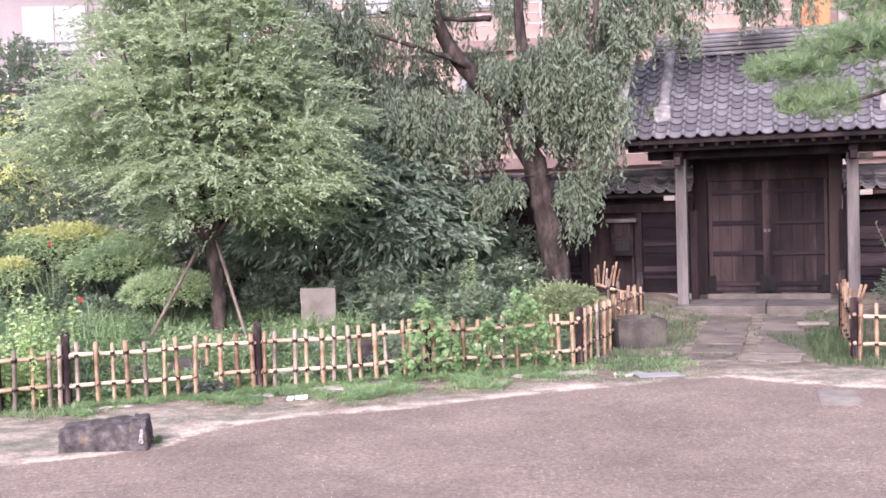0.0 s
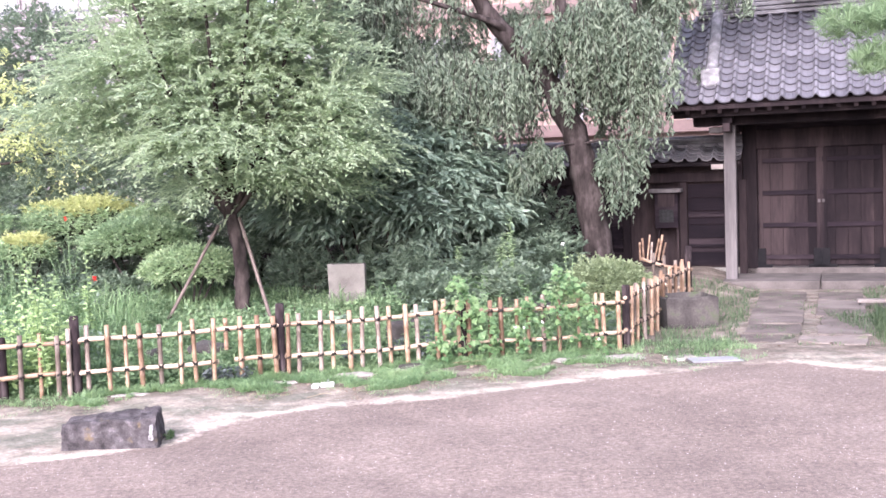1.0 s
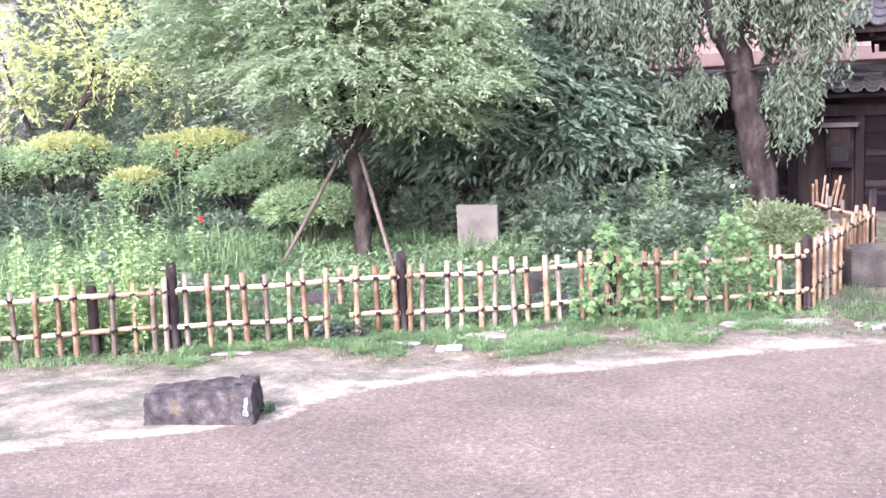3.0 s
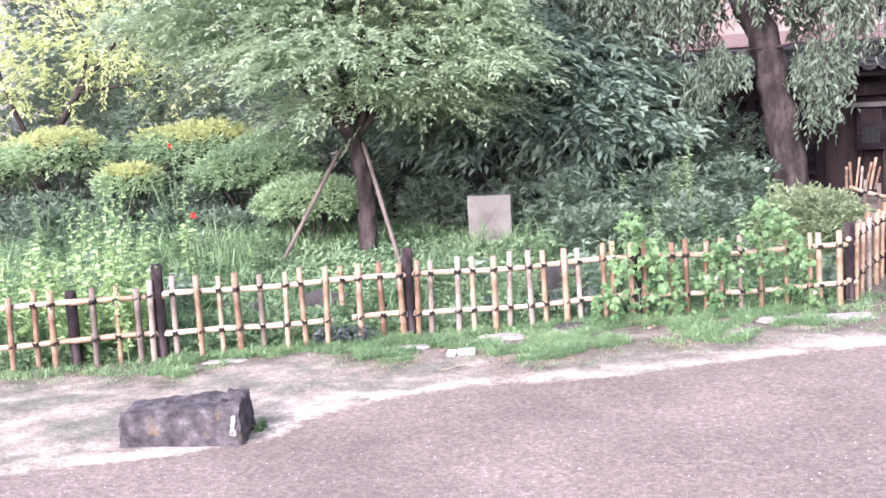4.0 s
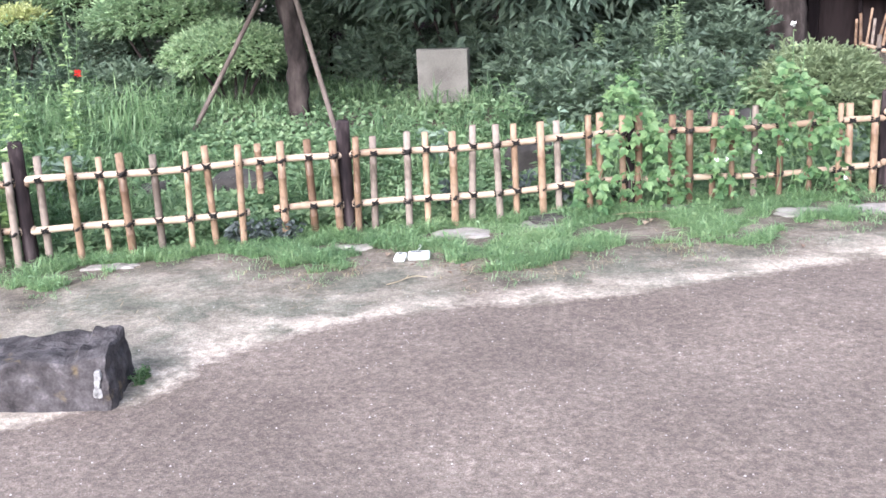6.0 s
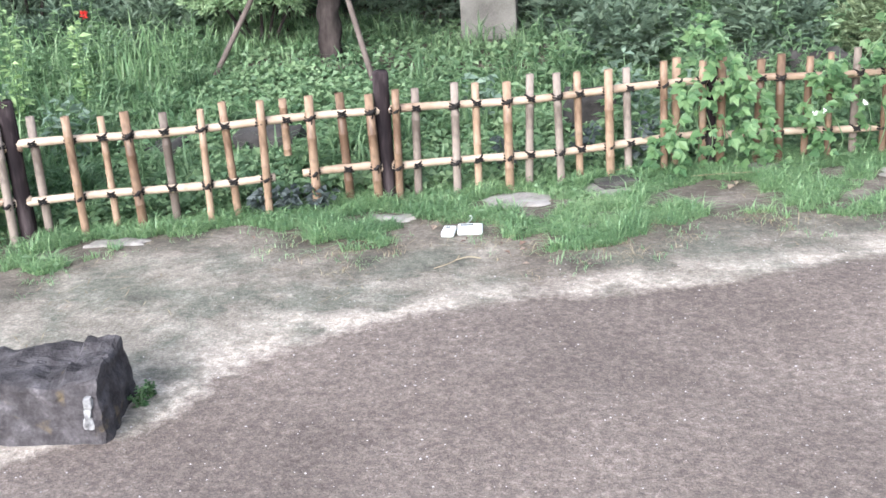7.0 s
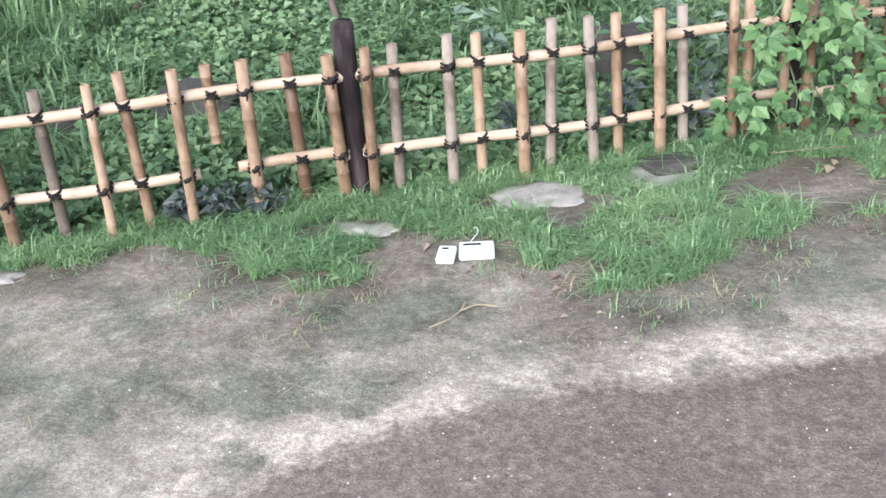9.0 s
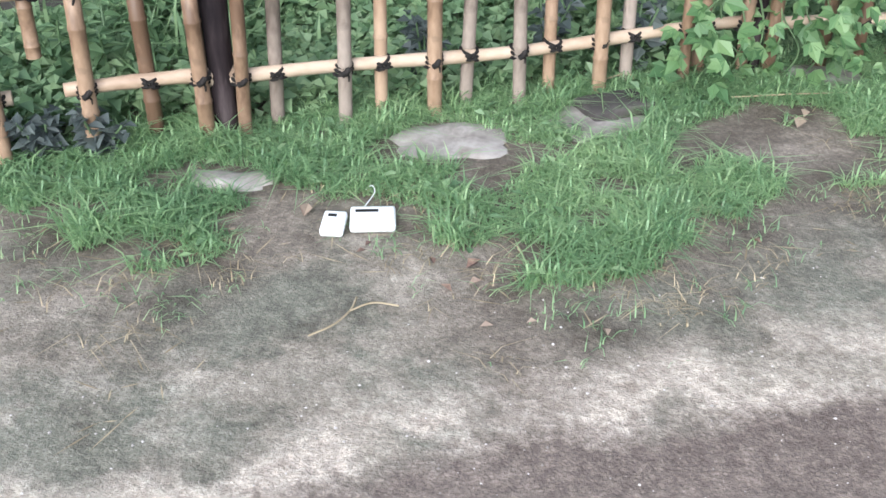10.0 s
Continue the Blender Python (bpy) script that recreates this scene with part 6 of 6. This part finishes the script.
vine("bright green lobed vine smothering a dark fence post", -0.42, 0.26, ((-0.12, 0.13, 0.62), (-0.24, 0.12, 0.25), (0.1, 0.16, 0.34)), 300, 0.068, 0, -0.3)
vine("green vine with white flowers tangled through the fence canes", 0.3, 1.34, ((0.52, 0.14, 0.42), (0.82, 0.16, 0.7), (1.06, 0.14, 0.5), (1.25, 0.1, 0.2)), 360, 0.066, 7, 0.02)
plant("tall_weed", "tall weed spire with narrow leaves and pale bloom", [(0.98, 11.55, 1.0)], L_LIGHT, 1.1, 0.06, 0.03, 18, 2, 0.2, 0.1, (M_PETAL_W, 12, 0.02, 1.0))
plant("tall_weed", "tall leafy weed spire in front of the wall", [(0.46, 14.2, 1.05), (0.3, 14.5, 0.7), (-0.25, 14.8, 0.6)], L_SPIRE, 1.12, 0.1, 0.026, 40, 2, 0.35, 0.08)
plant("pale_weed", "pale green leafy weed standing behind the fence", [(-3.75, 10.1, 1.0), (-4.0, 10.2, 1.3), (-4.25, 10.1, 1.05), (-4.05, 9.85, 0.85), (-3.72, 9.9, 0.7), (-4.4, 10.2, 1.0), (-4.6, 9.95, 1.1), (-4.9, 10.0, 1.05)], L_LIGHT, 0.9, 0.085, 0.046, 24, 7, 0.3, 0.34, group="pale weeds")
plant("pale_weed", "pale green leafy weed spire in the flower bed", [(-4.35, 11.4, 1.0), (-4.6, 11.7, 1.05), (-4.1, 11.9, 0.9), (-5.0, 11.5, 1.0)], L_LIGHT, 1.0, 0.09, 0.045, 16, 3, 0.2, 0.15, group="pale weeds")
plant("rose_bush", "rose bush with grey-green leaves and a red bloom", [(-5.2, 14.1, 1.3), (-4.0, 11.9, 0.75)], L_WEED, 0.95, 0.06, 0.038, 18, 7, 0.1, 0.3, (M_PETAL_R, 14, 0.032, 1.0), group="rose bushes")
plant("rose_bush", "rose bush with grey-green leaves and no bloom", [(-4.4, 12.6, 0.7), (-5.3, 12.6, 0.95), (-3.6, 12.3, 0.6), (-5.6, 13.4, 1.0), (-6.2, 13.0, 1.0)], L_WEED, 0.9, 0.06, 0.038, 14, 6, 0.1, 0.3, group="rose bushes")
plant("small_weed", "small bright weed growing beside the stone block", [(-2.15, 8.26, 0.7), (-2.14, 8.33, 0.6)], L_VINE, 0.1, 0.026, 0.014, 9, 5, 0.1, 0.04)
plant("sapling", "thin sapling with small pale leaves behind the path fence", [(6.35, 14.6, 1.0), (6.6, 14.4, 0.9)], L_WILLOW, 1.5, 0.07, 0.04, 26, 6, 0.1, 0.4)
plant("dark_weed", "dark bluish broad-leaved weed growing through the fence", [(-2.25, 10.34, 0.45), (-2.1, 10.38, 0.5), (-2.42, 10.34, 0.45), (-0.5, 11.15, 0.9), (-1.2, 11.0, 0.8), (-0.8, 11.2, 0.9)], L_DUSK, 0.3, 0.075, 0.06, 9, 5, 0.3, 0.16)


def build_weeds():
    spots = []
    for _ in range(230):
        x = random.uniform(-6.5, 1.9)
        y = float(np.interp(x, FENCE_X, FENCE_Y)) + 0.35 + random.uniform(0, 1) ** 0.8 * 4.2
        if y < 15.2 and not (-2.4 < x < -1.1 and y > 12.6) and not (-3.75 < x < -1.9 and y > 11.7):
            spots.append((x, y, random.uniform(0.45, 1.0)))
    plant("leafy_weed", "green leafy weed in the unkept garden bed", spots[:130], L_WEED, 0.5, 0.1, 0.05, 10, 4, 0.25, 0.2, group="garden weeds")
    plant("leafy_weed", "dark broad-leaved weed in the unkept garden bed", spots[130:], L_BROAD, 0.42, 0.13, 0.075, 8, 4, 0.35, 0.2, group="garden weeds")


build_weeds()


def build_litter():
    for x, y, s in ((-1.46, 10.07, 0.06), (-1.28, 9.93, 0.025), (-0.02, 10.72, 0.07), (0.02, 10.8, 0.05), (-0.95, 9.6, 0.035), (-0.85, 9.62, 0.03), (-0.5, 10.2, 0.04), (-1.9, 9.95, 0.04), (-2.1, 9.95, 0.035), (-1.1, 9.85, 0.03), (-0.4, 10.35, 0.05), (0.35, 10.5, 0.04), (0.8, 10.2, 0.05), (3.0, 11.4, 0.05), (3.6, 11.6, 0.05), (-1.3, 9.9, 0.03), (-1.02, 9.83, 0.05), (-0.98, 9.78, 0.045), (-1.05, 9.73, 0.04), (-0.3, 10.02, 0.04), (-0.7, 9.6, 0.035), (-2.3, 9.9, 0.04), (-1.62, 9.98, 0.03)):
        a = RNG.uniform(0, 6.28)
        c = np.tile((0, 0, 0.008), (1, 1))
        v, f = leaves(c, np.array([[math.cos(a), math.sin(a), 0.12]]), np.array([[0.2, 0.1, 1.0]]), s, s * 0.6, 0.35)
        ob = new("dead_leaf", mesh_np("dead_leaf", v, f, M_DEAD))
        ob.matrix_world = pose(x, y, float(rise(x, y)))
        tagged(ob, "curled brown dead leaf on the ground", "leaf", group="dead leaves")
    for pts in ([(-1.36, 9.53, 0.01), (-1.31, 9.57, 0.014), (-1.28, 9.63, 0.012), (-1.27, 9.68, 0.016)], [(-1.28, 9.63, 0.012), (-1.23, 9.66, 0.016), (-1.17, 9.66, 0.01)], [(-0.2, 10.88, 0.03), (0.02, 10.9, 0.04), (0.2, 10.95, 0.03)], [(-0.62, 10.98, 0.03), (-0.52, 11.0, 0.05), (-0.5, 10.92, 0.03)]):
        v, f = tube(smooth_path(pts), 0.0024, 5)
        tagged(new("twig", mesh_np("twig", v, f, M_STRAW, True)), "thin dry twig lying on the earth", "twig", group="twigs")


build_litter()
